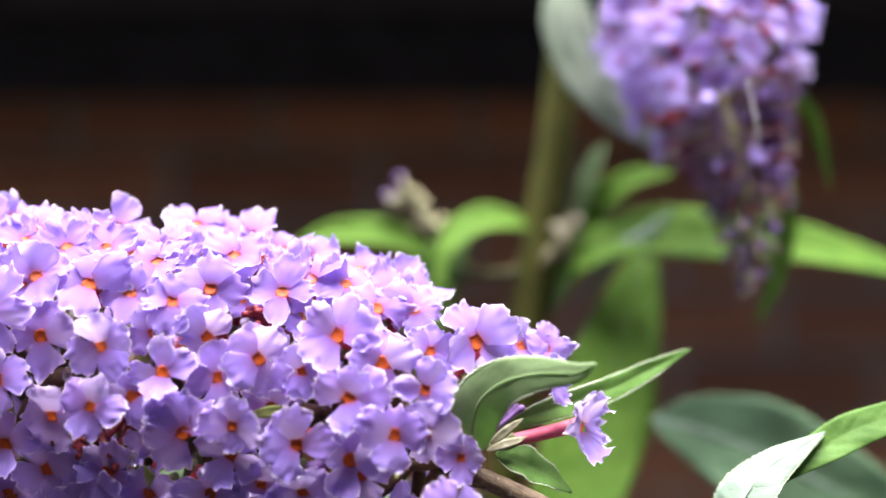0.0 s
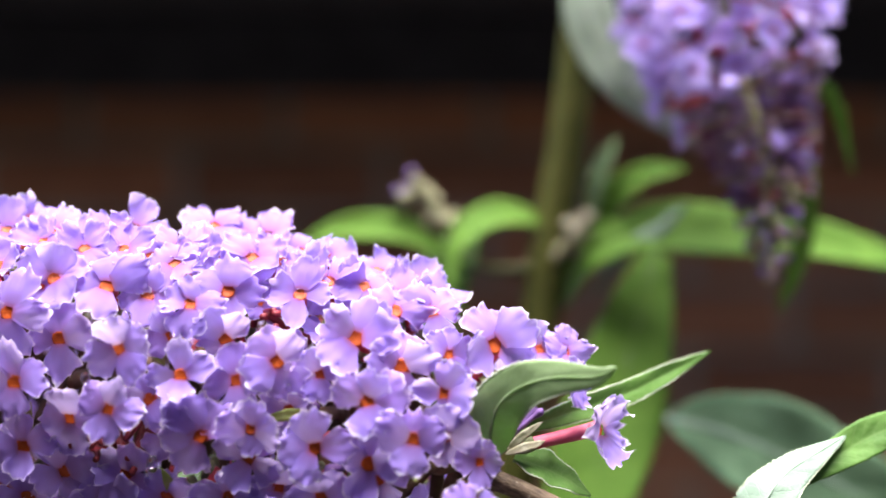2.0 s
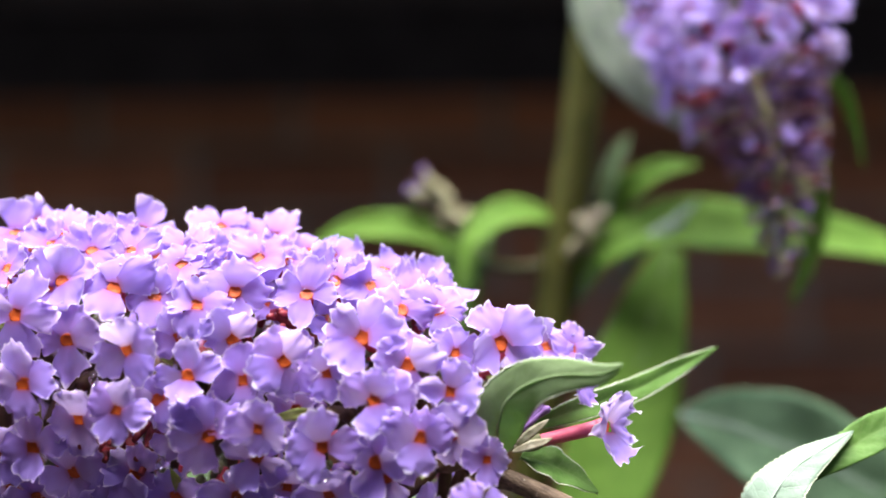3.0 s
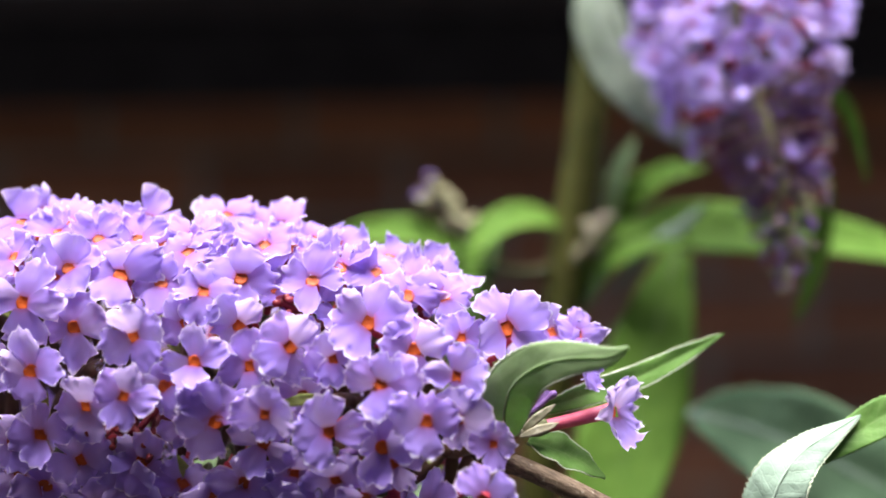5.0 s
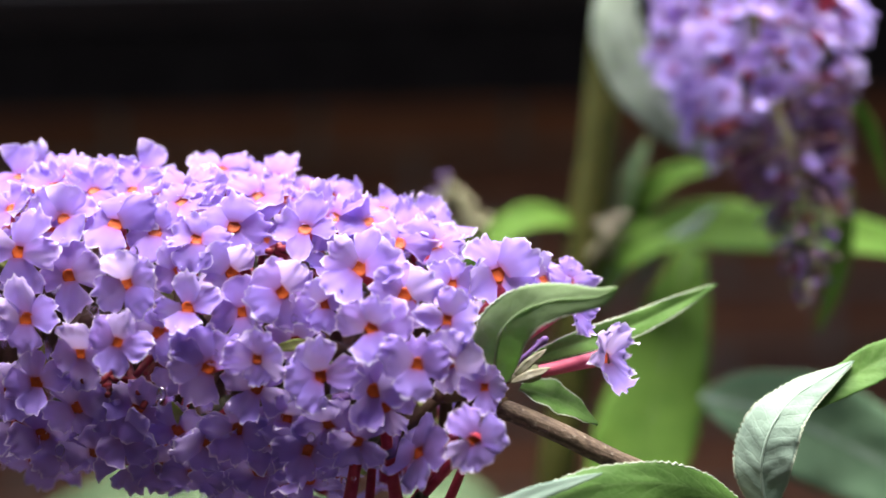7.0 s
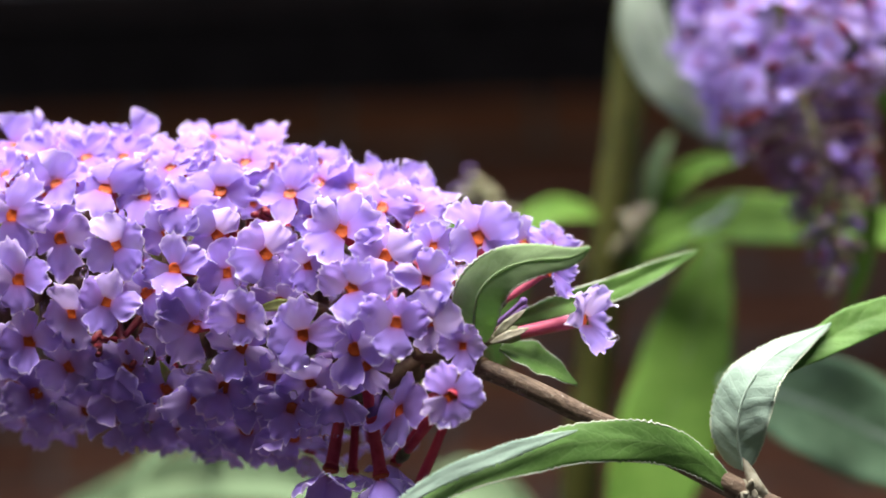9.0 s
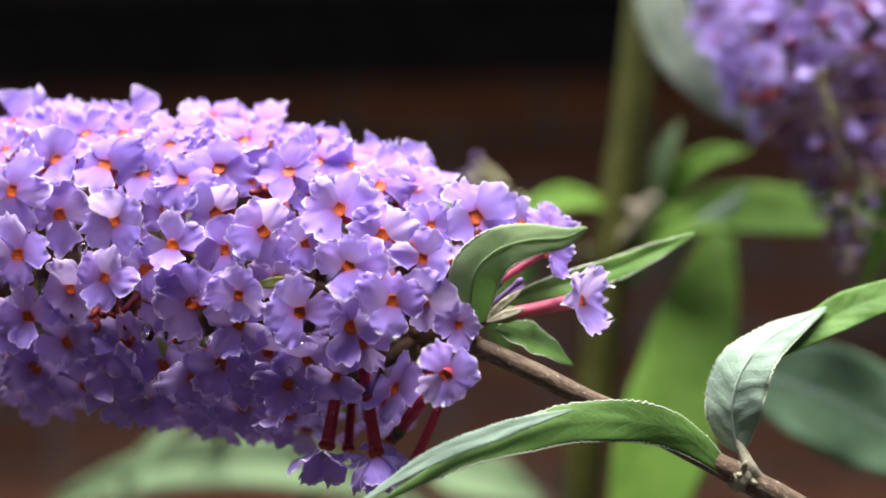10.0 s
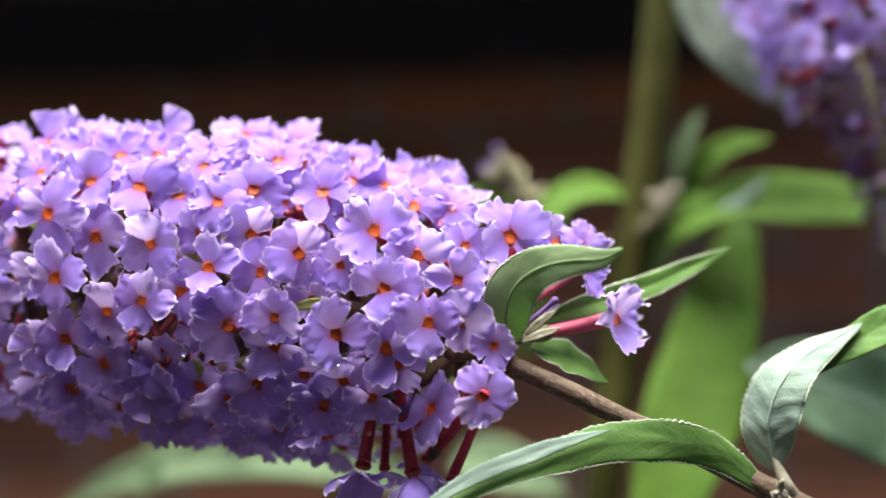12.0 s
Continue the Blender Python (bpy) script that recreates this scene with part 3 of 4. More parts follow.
    bloom(0.0597, 53, -0.0, 0, 0.65, 0.96, (43, 136, 234, 315), CUPPED)
    bloom(0.0568, 63, -0.2, -0.1, 0.7, 0.93, (0, 103, 184, 284), CUPPED)
    bloom(0.0495, 66, -0.0, 0.1, 0.65, 1.05, (43, 141, 218, 310), CUPPED)
    bloom(0.0453, 70, -0.1, 0, 0.7, 0.94, (24, 126, 213, 303), CUPPED)
    bloom(0.0362, 65, -0.1, 0, 0.65, 1.05, (45, 141, 236, 336), CUPPED)
    bloom(0.0306, 69, -0.0, 0.1, 0.6, 0.94, (33, 131, 208, 308), CUPPED)
    bloom(0.0403, 68, -0.1, -0.1, 0.65, 0.87, (54, 146, 233, 314), CUPPED)
    bloom(0.0248, 76, -0.1, 0.1, 0.65, 0.94, (91, 178, 257, 353), CUPPED)
    bloom(0.0856, 46, -0.2, -0.1, 0.6, 0.92, (58, 166, 239, 349), CUPPED)
    bloom(0.0823, -43, -1.1, 0, -0.3, 1.04, (32, 105, 202, 299), FLAT)
    bloom(0.0778, -44, -0.0, 0, -0.45, 1.04, (93, 186, 266, 364), FLAT)
    bloom(0.0758, -55, -0.1, 0.1, -0.6, 0.98, (44, 131, 211, 311), FLAT)
    bloom(0.0834, -69, -0.0, -0.1, -0.7, 1.05, (16, 100, 181, 279), FLAT)
    bloom(0.0701, -52, -0.1, 0, -0.6, 1.09, (73, 169, 248, 336), FLAT)
    bloom(0.0645, -41, -1.1, 0.1, -0.4, 1.07, (28, 122, 219, 312), FLAT)
    bloom(0.0620, -31, -2.7, 0, -0.2, 1.03, (63, 158, 240, 316), FLAT)
    bloom(0.0641, -57, -0.0, 0, -0.7, 1.05, (44, 150, 248, 326), FLAT)
    bloom(0.0586, -56, -0.0, 0.1, -0.7, 1.01, (72, 185, 256, 362), FLAT)
    bloom(0.0540, -36, -1.4, 0, -0.4, 1.02, (24, 108, 195, 302), FLAT)
    bloom(0.0485, -38, -0.1, 0, -0.45, 1.10, (58, 160, 241, 346), FLAT)
    bloom(0.0521, -57, -0.0, 0, -0.7, 1.05, (14, 111, 192, 286), FLAT)
    bloom(0.0434, -32, -1.2, 0, -0.4, 1.02, (77, 170, 246, 352), FLAT)
    bloom(0.0463, -60, -0.1, 0.1, -0.7, 1.06, (55, 140, 230, 326), FLAT)
    bloom(0.0389, -53, -0.2, 0, -0.65, 1.08, (18, 94, 197, 272), FLAT)
    bloom(0.0354, -36, -1.2, 0, -0.5, 1.02, (33, 139, 217, 311), FLAT)
    bloom(0.0326, -25, -2.2, 0.1, -0.3, 0.98, (68, 170, 251, 352), FLAT)
    bloom(0.0265, -35, -0.3, 0.1, -0.5, 0.97, (81, 164, 244, 340), FLAT)
    bloom(0.0353, -66, -0.1, 0, -0.75, 1.03, (94, 168, 258, 348), FLAT)
    bloom(0.0273, -53, -0.1, 0.1, -0.7, 0.96, (48, 151, 231, 334), FLAT)
    bloom(0.0232, -24, -2.3, 0.1, -0.3, 0.93, (32, 108, 191, 284), FLAT)
    bloom(0.0133, -30, -1.4, 0, -0.55, 0.97, (65, 157, 265, 341), FLAT)
    bloom(0.0820, -26, -1.2, -0.1, -0.1, 1.02, (58, 147, 247, 316), FLAT)
    bloom(0.0082, -14, -2.4, 0, -0.2, 0.93, (33, 128, 219, 292), FLAT)
    # the florets of the base, which stand out sideways
    for place, out, spin, size, tube, lift, foot, *turns in (
            ((0.0052, 0.2045, 1.1353), (0.45, -0.80, 0.30), 0, 1.34, None, (-5, 25), None, 42, 116, 215, 340),
            ((0.0127, 0.2110, 1.1340), (0.25, -0.8, 0.55), 20, 0.95, None, (0, 35), None),
            ((0.0171, 0.2130, 1.1336), (0.5, -0.65, 0.5), 60, 0.85, None, (0, 35), None),
            ((0.0169, 0.2075, 1.1294), (0.75, -0.50, 0.10), 10, 0.82, PINK_TUBE, (30, 65), (0.0074, 0.2060, 1.1236)),
            ((0.0222, 0.2085, 1.1213), (0.84, -0.50, 0.15), 0, 1.22, PINK_TUBE, (12, 38), (0.0091, 0.2055, 1.1190), 10, 82, 175, 268),
            ((0.0028, 0.1965, 1.1181), (0.1, -1.0, 0.02), 0, 0.72, None, (-5, 12), None, -3, 85, 178, 272),
            ((0.0011, 0.1900, 1.1110), (0.05, -0.99, 0.0), 0, 0.92, TUBE, (-12, 8), (-0.0069, 0.2030, 1.1010), 15, 118, 225, 300),
            ((-0.0196, 0.2030, 1.0976), (-0.15, -0.5, -0.85), 20, 1.12, TUBE, (30, 62), (-0.0174, 0.2030, 1.1084)),
            ((-0.0163, 0.2060, 1.0967), (0.05, -0.35, -0.93), 60, 0.85, TUBE, (20, 60), (-0.0153, 0.2050, 1.1082)),
            ((-0.0110, 0.2010, 1.0969), (0.2, -0.5, -0.85), 10, 1.10, TUBE, (25, 58), (-0.0132, 0.2000, 1.1132)),
            ((-0.0094, 0.2060, 1.0981), (-0.4, -0.4, -0.8), 45, 0.85, TUBE, (10, 55), (-0.0038, 0.2060, 1.1061)),
            ((-0.0051, 0.2060, 1.0947), (-0.15, -0.4, -0.9), 70, 0.90, TUBE, (10, 45), (-0.0011, 0.2050, 1.1043)),
            ((-0.0077, 0.1990, 1.1078), (-0.62, -0.60, 0.35), 15, 1.10, TUBE, (-5, 25), (-0.0022, 0.2050, 1.1094))):
        add_floret(FRONT, place, out, spin, size, tube, petals=RUFFLED if tube is PINK_TUBE else PETALS, raise_by=lift, foot=foot, turns=turns)
        taken.append(Vector(place))
    # gaps where florets have dropped off, and their red tubes are left
    r = random.Random(8)
    for s, phi, n in ((0.0445, 37, 9), (0.0630, -22, 4), (0.0674, -21, 3)):
        taken.append(front_spike.spot(s, phi)[0])
        for k in range(n + 2):
            place, out, t = front_spike.spot(s + r.uniform(-0.003, 0.003), phi + r.uniform(-7, 7), r.uniform(0.001, 0.005))
            part("spent_tube", SPENT, FRONT, facing(place, out + Vector((r.uniform(-0.6, 0.6), 0, r.uniform(-0.6, 0.6))), r.uniform(0, 360)), "red tube left by a dropped floret" if k == 0 else "")
    # fill the rest of the spike: its far side, its tip, and smaller florets deep between the open ones
    r = random.Random(21)
    for k in range(9000):
        s, phi = r.uniform(0.002, front_spike.length - 0.001), r.uniform(-180, 180)
        seen = -75 < phi < 105 and 0.014 < s < 0.098
        place, out, t = front_spike.spot(s, phi, r.uniform(0.003, 0.006) if seen else r.uniform(-0.0008, 0.003))
        if s < 0.020 and not -8 < phi < 110:
            continue
        if min((place - q).length for q in taken) < (0.0072 if seen else 0.0078):
            continue
        taken.append(place)
        lean = Vector((r.uniform(-0.35, 0.35), r.uniform(-0.3, 0.1) if phi > 45 else r.uniform(-0.3, 0.2), r.uniform(-0.2, 0.3) if phi > 45 else r.uniform(-0.45, 0.1)))
        add_floret(FRONT, place, out + lean, r.uniform(0, 90), r.uniform(0.78, 0.92) if seen else r.uniform(0.85, 1.0), raise_by=CUPPED if phi > 55 else FLAT)


def bud_mesh(mat, length=0.006, r=0.0011):
    return mesh_of("bud", tube_bm([(0, 0, 0), (0, 0, length * 0.5), (0, 0, length * 0.85), (0, 0, length)], [r * 0.5, r * 0.8, r, r * 0.2], 7, 2), mat)


def bract_mesh():
    return leaf_mesh("bract", [(0, 0, 0), (0.002, 0, 0.0006), (0.004, 0, 0.0004), (0.006, 0, -0.0006)], [(0, 0, 1)], 0.0009, top=BRACT, under=BRACT, across=2, thick=0.00008)[0]


def front_inside():
    """The axis of the spike, its side stalks, bracts and a few unopened buds."""
    part("rachis", mesh_of("rachis", tube_bm(AXIS, [0.0020, 0.0019, 0.0017, 0.0013, 0.0008], 8, 6), RACHIS), FRONT)
    stalk = mesh_of("side_stalk", tube_bm([(0, 0, 0), (0, 0.0006, 0.005), (0, 0, 0.011), (0, -0.0004, 0.0145)], [0.0013, 0.0011, 0.0016, 0.0012], 7, 3), RACHIS)
    bract, bud = bract_mesh(), bud_mesh(BUD)
    r = random.Random(5)
    for k in range(110):
        s, phi = 0.004 + 0.138 * (k + r.random()) / 110, (k * 137.5) % 360
        p, t, f, up, rad = front_spike.at(s)
        out = math.cos(radians(phi)) * f + math.sin(radians(phi)) * up
        g = rad / 0.026
        part("side_stalk", stalk, FRONT, facing(p, out, 0) @ Matrix.Diagonal((1, 1, g, 1)))
        if k % 3 == 0:
            part("bract", bract, FRONT, facing(p + out * rad * r.uniform(0.6, 0.88), out + 0.6 * Vector((r.uniform(-1, 1), r.uniform(-1, 1), r.uniform(-1, 1))), r.uniform(0, 360)))
        if k % 4 == 1:
            part("bud", bud, FRONT, facing(p + out * rad * 0.62, out + 0.5 * Vector((r.uniform(-1, 1), r.uniform(-1, 1), r.uniform(-1, 1))), 0))


def front_branch():
    stem = [(-0.0053, 0.2150, 1.1167), (0.0038, 0.2060, 1.1142), (0.0085, 0.2045, 1.1126), (0.0149, 0.2040, 1.1096), (0.0194, 0.2042, 1.1073), (0.0239, 0.2048, 1.1050), (0.0294, 0.2055, 1.1022), (0.0386, 0.2068, 1.0975), (0.0479, 0.2077, 1.0923), (0.0544, 0.2095, 1.0884), (0.0646, 0.2150, 1.0806)]
    low = [(0.085, 0.225, 1.062), (0.16, 0.26, 0.97), (0.24, 0.33, 0.70), (0.28, 0.40, 0.30), (0.29, 0.42, -0.02)]
    part("twig", mesh_of("twig", tube_bm(stem + low, [0.0016, 0.0017, 0.0017, 0.0018, 0.0022, 0.003, 0.005, 0.007], 12, 14, 0.10), BARK), FRONT, None, "brown ribbed woody twig with pale flecks")
    node = stem[8]
    bm = bmesh.new()
    bmesh.ops.create_icosphere(bm, subdivisions=3, radius=0.0024)
    for v in bm.verts:
        v.co = Vector(node) + v.co * (1 + 0.35 * noise.noise(v.co * 900)) + Vector((0, 0, 0))
    part("node", mesh_of("node", bm, FELT), FRONT, None, "pale felted leaf node")
    for d in ((-0.0022, -0.0016, 0.0018), (0.0004, -0.0022, 0.0022), (-0.0005, -0.0022, 0.0006), (0.0018, -0.0018, -0.0006), (-0.0024, -0.001, 0.0002)):
        a = Vector(node)
        part("bud", mesh_of("bud", tube_bm([a, a + Vector(d) * 0.6, a + Vector(d) * 1.3], [0.0009, 0.0009, 0.0003], 7, 3), FELT), FRONT)
    add_leaf(FRONT, [(0.0046, 0.2035, 1.1178), (0.0046, 0.1995, 1.1228), (0.0059, 0.1970, 1.1269), (0.0094, 0.1950, 1.1299), (0.0143, 0.1930, 1.1313), (0.0195, 0.1910, 1.1316), (0.0227, 0.1900, 1.1331)], [(0.1, 0.95, -0.15)], 0.0039, "small grey-green leaf with pale felted edge at the spike's foot", hemmed=True, fold=0.06, wave=0.04, shape=0.55, teeth=0.03, quilt=0.010, top=LEAF_TOP, under=SAGE)
    add_leaf(FRONT, [(0.0089, 0.2110, 1.1206), (0.0177, 0.2140, 1.1232), (0.0276, 0.2190, 1.1258), (0.0368, 0.2240, 1.1294), (0.0438, 0.2275, 1.1324)], [(-0.1, -0.95, 0.12)], 0.0020, "narrow pointed green leaf at the spike's foot", hemmed=True, fold=0.3)
    add_leaf(FRONT, [(0.0083, 0.2065, 1.1168), (0.0124, 0.2075, 1.1155), (0.0166, 0.2080, 1.1134), (0.0209, 0.2090, 1.1105)], [(0.2, -0.55, 0.85)], 0.0036, "short green leaf below the spike", hemmed=True, fold=0.15, top=LEAF_TOP, under=GREY_UNDER)
    arching = add_leaf(FRONT, [(0.0460, 0.2070, 1.0926), (0.0426, 0.2050, 1.0964), (0.0378, 0.2025, 1.1000), (0.0323, 0.2000, 1.1021), (0.0262, 0.1980, 1.1028), (0.0191, 0.1960, 1.1026), (0.0129, 0.1945, 1.1011), (0.0077, 0.1930, 1.0996), (0.0016, 0.1915, 1.0973), (-0.0035, 0.1900, 1.0948), (-0.0094, 0.1880, 1.0915)], [(0.4, -0.8, 0.2), (0.4, -0.85, 0.2), (0.2, -0.9, 0.2), (0, -0.95, 0.2), (0, -0.95, 0.25), (-0.1, -0.9, 0.3), (-0.2, -0.85, 0.4), (-0.3, -0.8, 0.5), (-0.3, -0.7, 0.6), (-0.3, -0.7, 0.6), (-0.3, -0.7, 0.6)], 0.0031, "long arching toothed green leaf on the twig", hemmed=True, fold=-0.12, shape=0.72, teeth=0.045, quilt=0.014)
    me, hems = leaf_mesh("leaf_fold", [(0.0204, 0.1955, 1.1048), (0.0160, 0.1945, 1.1038), (0.0116, 0.1933, 1.1027), (0.0073, 0.1920, 1.1014), (0.0017, 0.1905, 1.0996), (-0.0034, 0.1890, 1.0972), (-0.0077, 0.1880, 1.0946), (-0.0135, 0.1860, 1.0910)], [(0.1, -0.93, 0.35)], 0.0013, fold=0.1, shape=0.95, teeth=0.10, quilt=0.02, top=LEAF_UNDER, under=LEAF_UNDER)
    part("leaf_fold", me, arching, None, "turned-over half showing its pale felted underside")
    curled = add_leaf(FRONT, [(0.0475, 0.2077, 1.0963), (0.0467, 0.2070, 1.1013), (0.0470, 0.2065, 1.1061), (0.0489, 0.2070, 1.1105), (0.0527, 0.2090, 1.1143), (0.0579, 0.2115, 1.1169), (0.0635, 0.2140, 1.1195)], [(0.2, 0.95, 0.0), (0.3, 0.95, 0.0), (0.35, 0.9, -0.05), (0.4, 0.85, -0.15), (0.45, 0.75, -0.3), (0.45, 0.7, -0.4), (0.4, 0.7, -0.5)], 0.0046, "curled leaf showing its pale felted underside", hemmed=True, fold=0.12, shape=0.66, teeth=0.03, quilt=0.042)
    me, hems = leaf_mesh("leaf_tip", [(0.0545, 0.2105, 1.1115), (0.0590, 0.2125, 1.1148), (0.0642, 0.2140, 1.1175), (0.0694, 0.2155, 1.1198), (0.0757, 0.2170, 1.1217), (0.0823, 0.2185, 1.1235), (0.0916, 0.2210, 1.1252)], [(-0.1, -0.85, 0.45)], 0.0031, fold=0.15, shape=0.85, teeth=0.03, quilt=0.03)
    part("leaf_tip", me, curled, None, "green upper side of the curled tip")
    part("leaf_stalk", mesh_of("leaf_stalk", tube_bm([(0.0473, 0.2076, 1.0985), (0.0484, 0.2072, 1.0962), (0.0494, 0.2068, 1.0938), (0.0510, 0.2085, 1.0915)], [0.0004, 0.0009, 0.0012, 0.0012], 8, 6), FELT), FRONT)
    for points in ([(0.0069, 0.2045, 1.1181), (0.0090, 0.2035, 1.1204), (0.0111, 0.2030, 1.1221), (0.0127, 0.2030, 1.1233)], [(0.0069, 0.2040, 1.1180), (0.0095, 0.2030, 1.1191), (0.0116, 0.2025, 1.1198), (0.0132, 0.2025, 1.1204)]):
        me, hems = leaf_mesh("bract", points, [(0.1, -0.9, 0.3)], 0.0007, top=FELT, under=FELT, across=2, thick=0.00012)
        part("bract", me, FRONT, None, "pale pointed felted bract")
    # stalks of the side florets
    for a, b in (((0.0092, 0.2060, 1.1252), (0.0174, 0.2070, 1.1296)), ((0.0100, 0.2055, 1.1194), (0.0199, 0.2085, 1.1211))):
        a, b = Vector(a), Vector(b)
        c = a - (b - a) * 0.45
        part("flower_stalk", mesh_of("flower_stalk", tube_bm([c, a.lerp(c, 0.4), a], [0.0007, 0.0009, 0.0011], 8, 4), FELT), FRONT)
    a, b = Vector((0.0063, 0.2040, 1.1198)), Vector((0.0129, 0.2040, 1.1251))
    part("bud", mesh_of("bud", tube_bm([a, a.lerp(b, 0.5), a.lerp(b, 0.85), b], [0.0003, 0.0004, 0.0004, 0.0004, 0.0007, 0.0003], 8, 4), BUD), FRONT, None, "withered dark violet bud")


def rain_beads():
    """Small beads of rain caught between the petals."""
    bm = bmesh.new()
    bmesh.ops.create_icosphere(bm, subdivisions=2, radius=0.0007)
    bead = mesh_of("rain_bead", bm, WATER)
    r = random.Random(12)
    for s, phi, lift in ((0.0638, 27, 1.2), (0.0681, 6, 1.2), (0.0556, -18, 1.2), (0.0748, -48, 1.2), (0.0581, -52, 1.2), (0.0223, -12, 1.2), (0.0287, -80, 1.3), (0.0624, 3, 1.2)):
        place, out, t = front_spike.spot(s, phi, -lift / 1000)
        part("rain_bead", bead, FRONT, Matrix.Translation(place) @ Matrix.Diagonal((1.1, 1.0, 1.5, 1)), "clear hanging rain bead")
    for k in range(26):
        place, out, t = front_spike.spot(r.uniform(0.015, 0.085), r.uniform(-75, 35), r.uniform(-0.0012, 0.0012))
        part("rain_bead", bead, FRONT, Matrix.Translation(place) @ Matrix.Diagonal((r.uniform(0.5, 1), r.uniform(0.5, 1), r.uniform(0.5, 1.3), 1)), "clear rain bead" if k == 0 else "")


# ---- the drooping spike behind ----
BACK = thing("drooping_flower_spike", "drooping violet butterfly bush spike, withered at its tip", "flower branch")


def back_spike():
    pts = [(0.0697, 0.2840, 1.1354), (0.0694, 0.2870, 1.1472), (0.0690, 0.2900, 1.1599), (0.0668, 0.2930, 1.1716), (0.0646, 0.2960, 1.1809), (0.0623, 0.3000, 1.1959), (0.0604, 0.3040, 1.2126), (0.0579, 0.3090, 1.2313), (0.0560, 0.3140, 1.2507)]
    sp = Spike(pts, [0.0034, 0.0080, 0.0116, 0.0152, 0.0198, 0.0226, 0.0200, 0.0140, 0.0080])
    up = [(0.0590, 0.3250, 1.2530), (0.064, 0.334, 1.300), (0.100, 0.350, 1.350), (0.18, 0.43, 1.32), (0.27, 0.52, 1.10), (0.31, 0.55, 0.6), (0.32, 0.56, -0.02)]
    part("twig", mesh_of("twig", tube_bm(pts[3:] + up, [0.0012, 0.0016, 0.002, 0.003, 0.005, 0.007], 8, 6), GREEN_STEM), BACK)
    part("rachis", mesh_of("rachis", tube_bm(pts[:5], [0.0007, 0.0011, 0.0014, 0.0015], 7, 5), DRY), BACK)
    spots = []
    # the open florets that stand out
    for place, out, size in (
            ((0.0500, 0.2745, 1.1791), (-0.1, -0.95, 0.1), 0.86), ((0.0674, 0.2770, 1.1879), (0.1, -0.95, 0.2), 0.86), ((0.0783, 0.2860, 1.1938), (0.5, -0.8, 0.3), 0.95),
            ((0.0410, 0.2860, 1.1863), (-0.4, -0.9, 0.1), 0.86), ((0.0743, 0.2830, 1.1794), (0.4, -0.9, 0.0), 0.50), ((0.0475, 0.2760, 1.1920), (-0.1, -0.9, 0.3), 0.95)):
        add_floret(BACK, place, out, 30, size, petals=BLUE_PETALS, mouth=0.4, raise_by=(-24, 8))
        spots.append(Vector(place))
    r = random.Random(33)
    bud, dead, dry = bud_mesh(VIOLET_BUD, 0.0062, 0.0006), bud_mesh(WITHERED, 0.0062, 0.0006), bud_mesh(DRY, 0.0055, 0.0006)
    red = bud_mesh(DARK_TUBE, 0.0060, 0.0007)
    part("bud", bud_mesh(PALE_BUD, 0.0056, 0.0019), BACK, facing((0.0588, 0.2810, 1.1748), (-0.15, -0.9, 0.3), 0), "round violet bud about to open")
    for k in range(7000):
        s, phi = r.uniform(0.0, sp.length * 0.84), r.uniform(-180, 180)
        place, out, t = sp.spot(s, phi, r.uniform(0, 0.0035))
        front_side = -100 < phi < 100
        fresh = s > 0.043 + 0.004 * out.x + r.uniform(-0.003, 0.003)
        if min((place - q).length for q in spots) < ((0.0064 if front_side else 0.0095) if fresh else 0.0025):
            continue
        spots.append(place)
        lean = Vector((r.uniform(-0.6, 0.6), r.uniform(-0.5, 0.0), r.uniform(-0.2, 0.8)))
        if fresh:
            add_floret(BACK, place, out + lean, r.uniform(0, 90), r.uniform(0.82, 1.02), petals=BLUE_PETALS, mouth=0.55, raise_by=(0, 45))
            continue
        if r.random() < 0.09 and s > 0.026:
            add_floret(BACK, place, out + lean, r.uniform(0, 90), r.uniform(0.30, 0.46), petals=BLUE_PETALS, mouth=0.55, raise_by=(25, 70))
            continue
        axis_point = sp.at(s)[0]
        d = place - axis_point
        kind = r.random()
        shape = bud if kind < 0.34 else dead if kind < 0.68 else red if kind < 0.78 else dry
        part("bud", shape, BACK, facing(axis_point + d * 0.45, d + Vector((r.uniform(-0.003, 0.003), 0, -0.004)), 0) @ Matrix.Diagonal((1, 1, max(0.55, d.length * 0.62 / 0.006), 1)))
    kw = dict(top=BACK_TOP, under=LEAF_UNDER)
    add_leaf(BACK, [(0.0370, 0.3180, 1.2287), (0.0327, 0.3160, 1.2130), (0.0310, 0.3140, 1.2016), (0.0345, 0.3120, 1.1902), (0.0412, 0.3100, 1.1803), (0.0494, 0.3090, 1.1722), (0.0576, 0.3080, 1.1661)], [(0.45, 0.8, -0.45)], 0.0064, "pale felted leaf underside beside the spike", rib=0.0006, fold=0.1, top=BACK_TOP, under=LIGHTENED_UNDER)
    add_leaf(BACK, [(0.0803, 0.3000, 1.1825), (0.0854, 0.3000, 1.1777), (0.0889, 0.3000, 1.1706), (0.0917, 0.3000, 1.1581)], [(-0.4, -0.8, 0.4)], 0.0017, "thin green leaf", rib=0.0003, **kw)
    add_leaf(BACK, [(0.0851, 0.3100, 1.1621), (0.0838, 0.3100, 1.1473), (0.0807, 0.3100, 1.1351), (0.0768, 0.3100, 1.1257)], [(-0.3, -0.7, 0.6)], 0.0026, "thin hanging green leaf", rib=0.0003, **kw)


# ---- the leafy shoot behind ----
SHOOT = thing("leafy_shoot", "olive-green upright butterfly bush shoot with long leaves", "bush shoot")


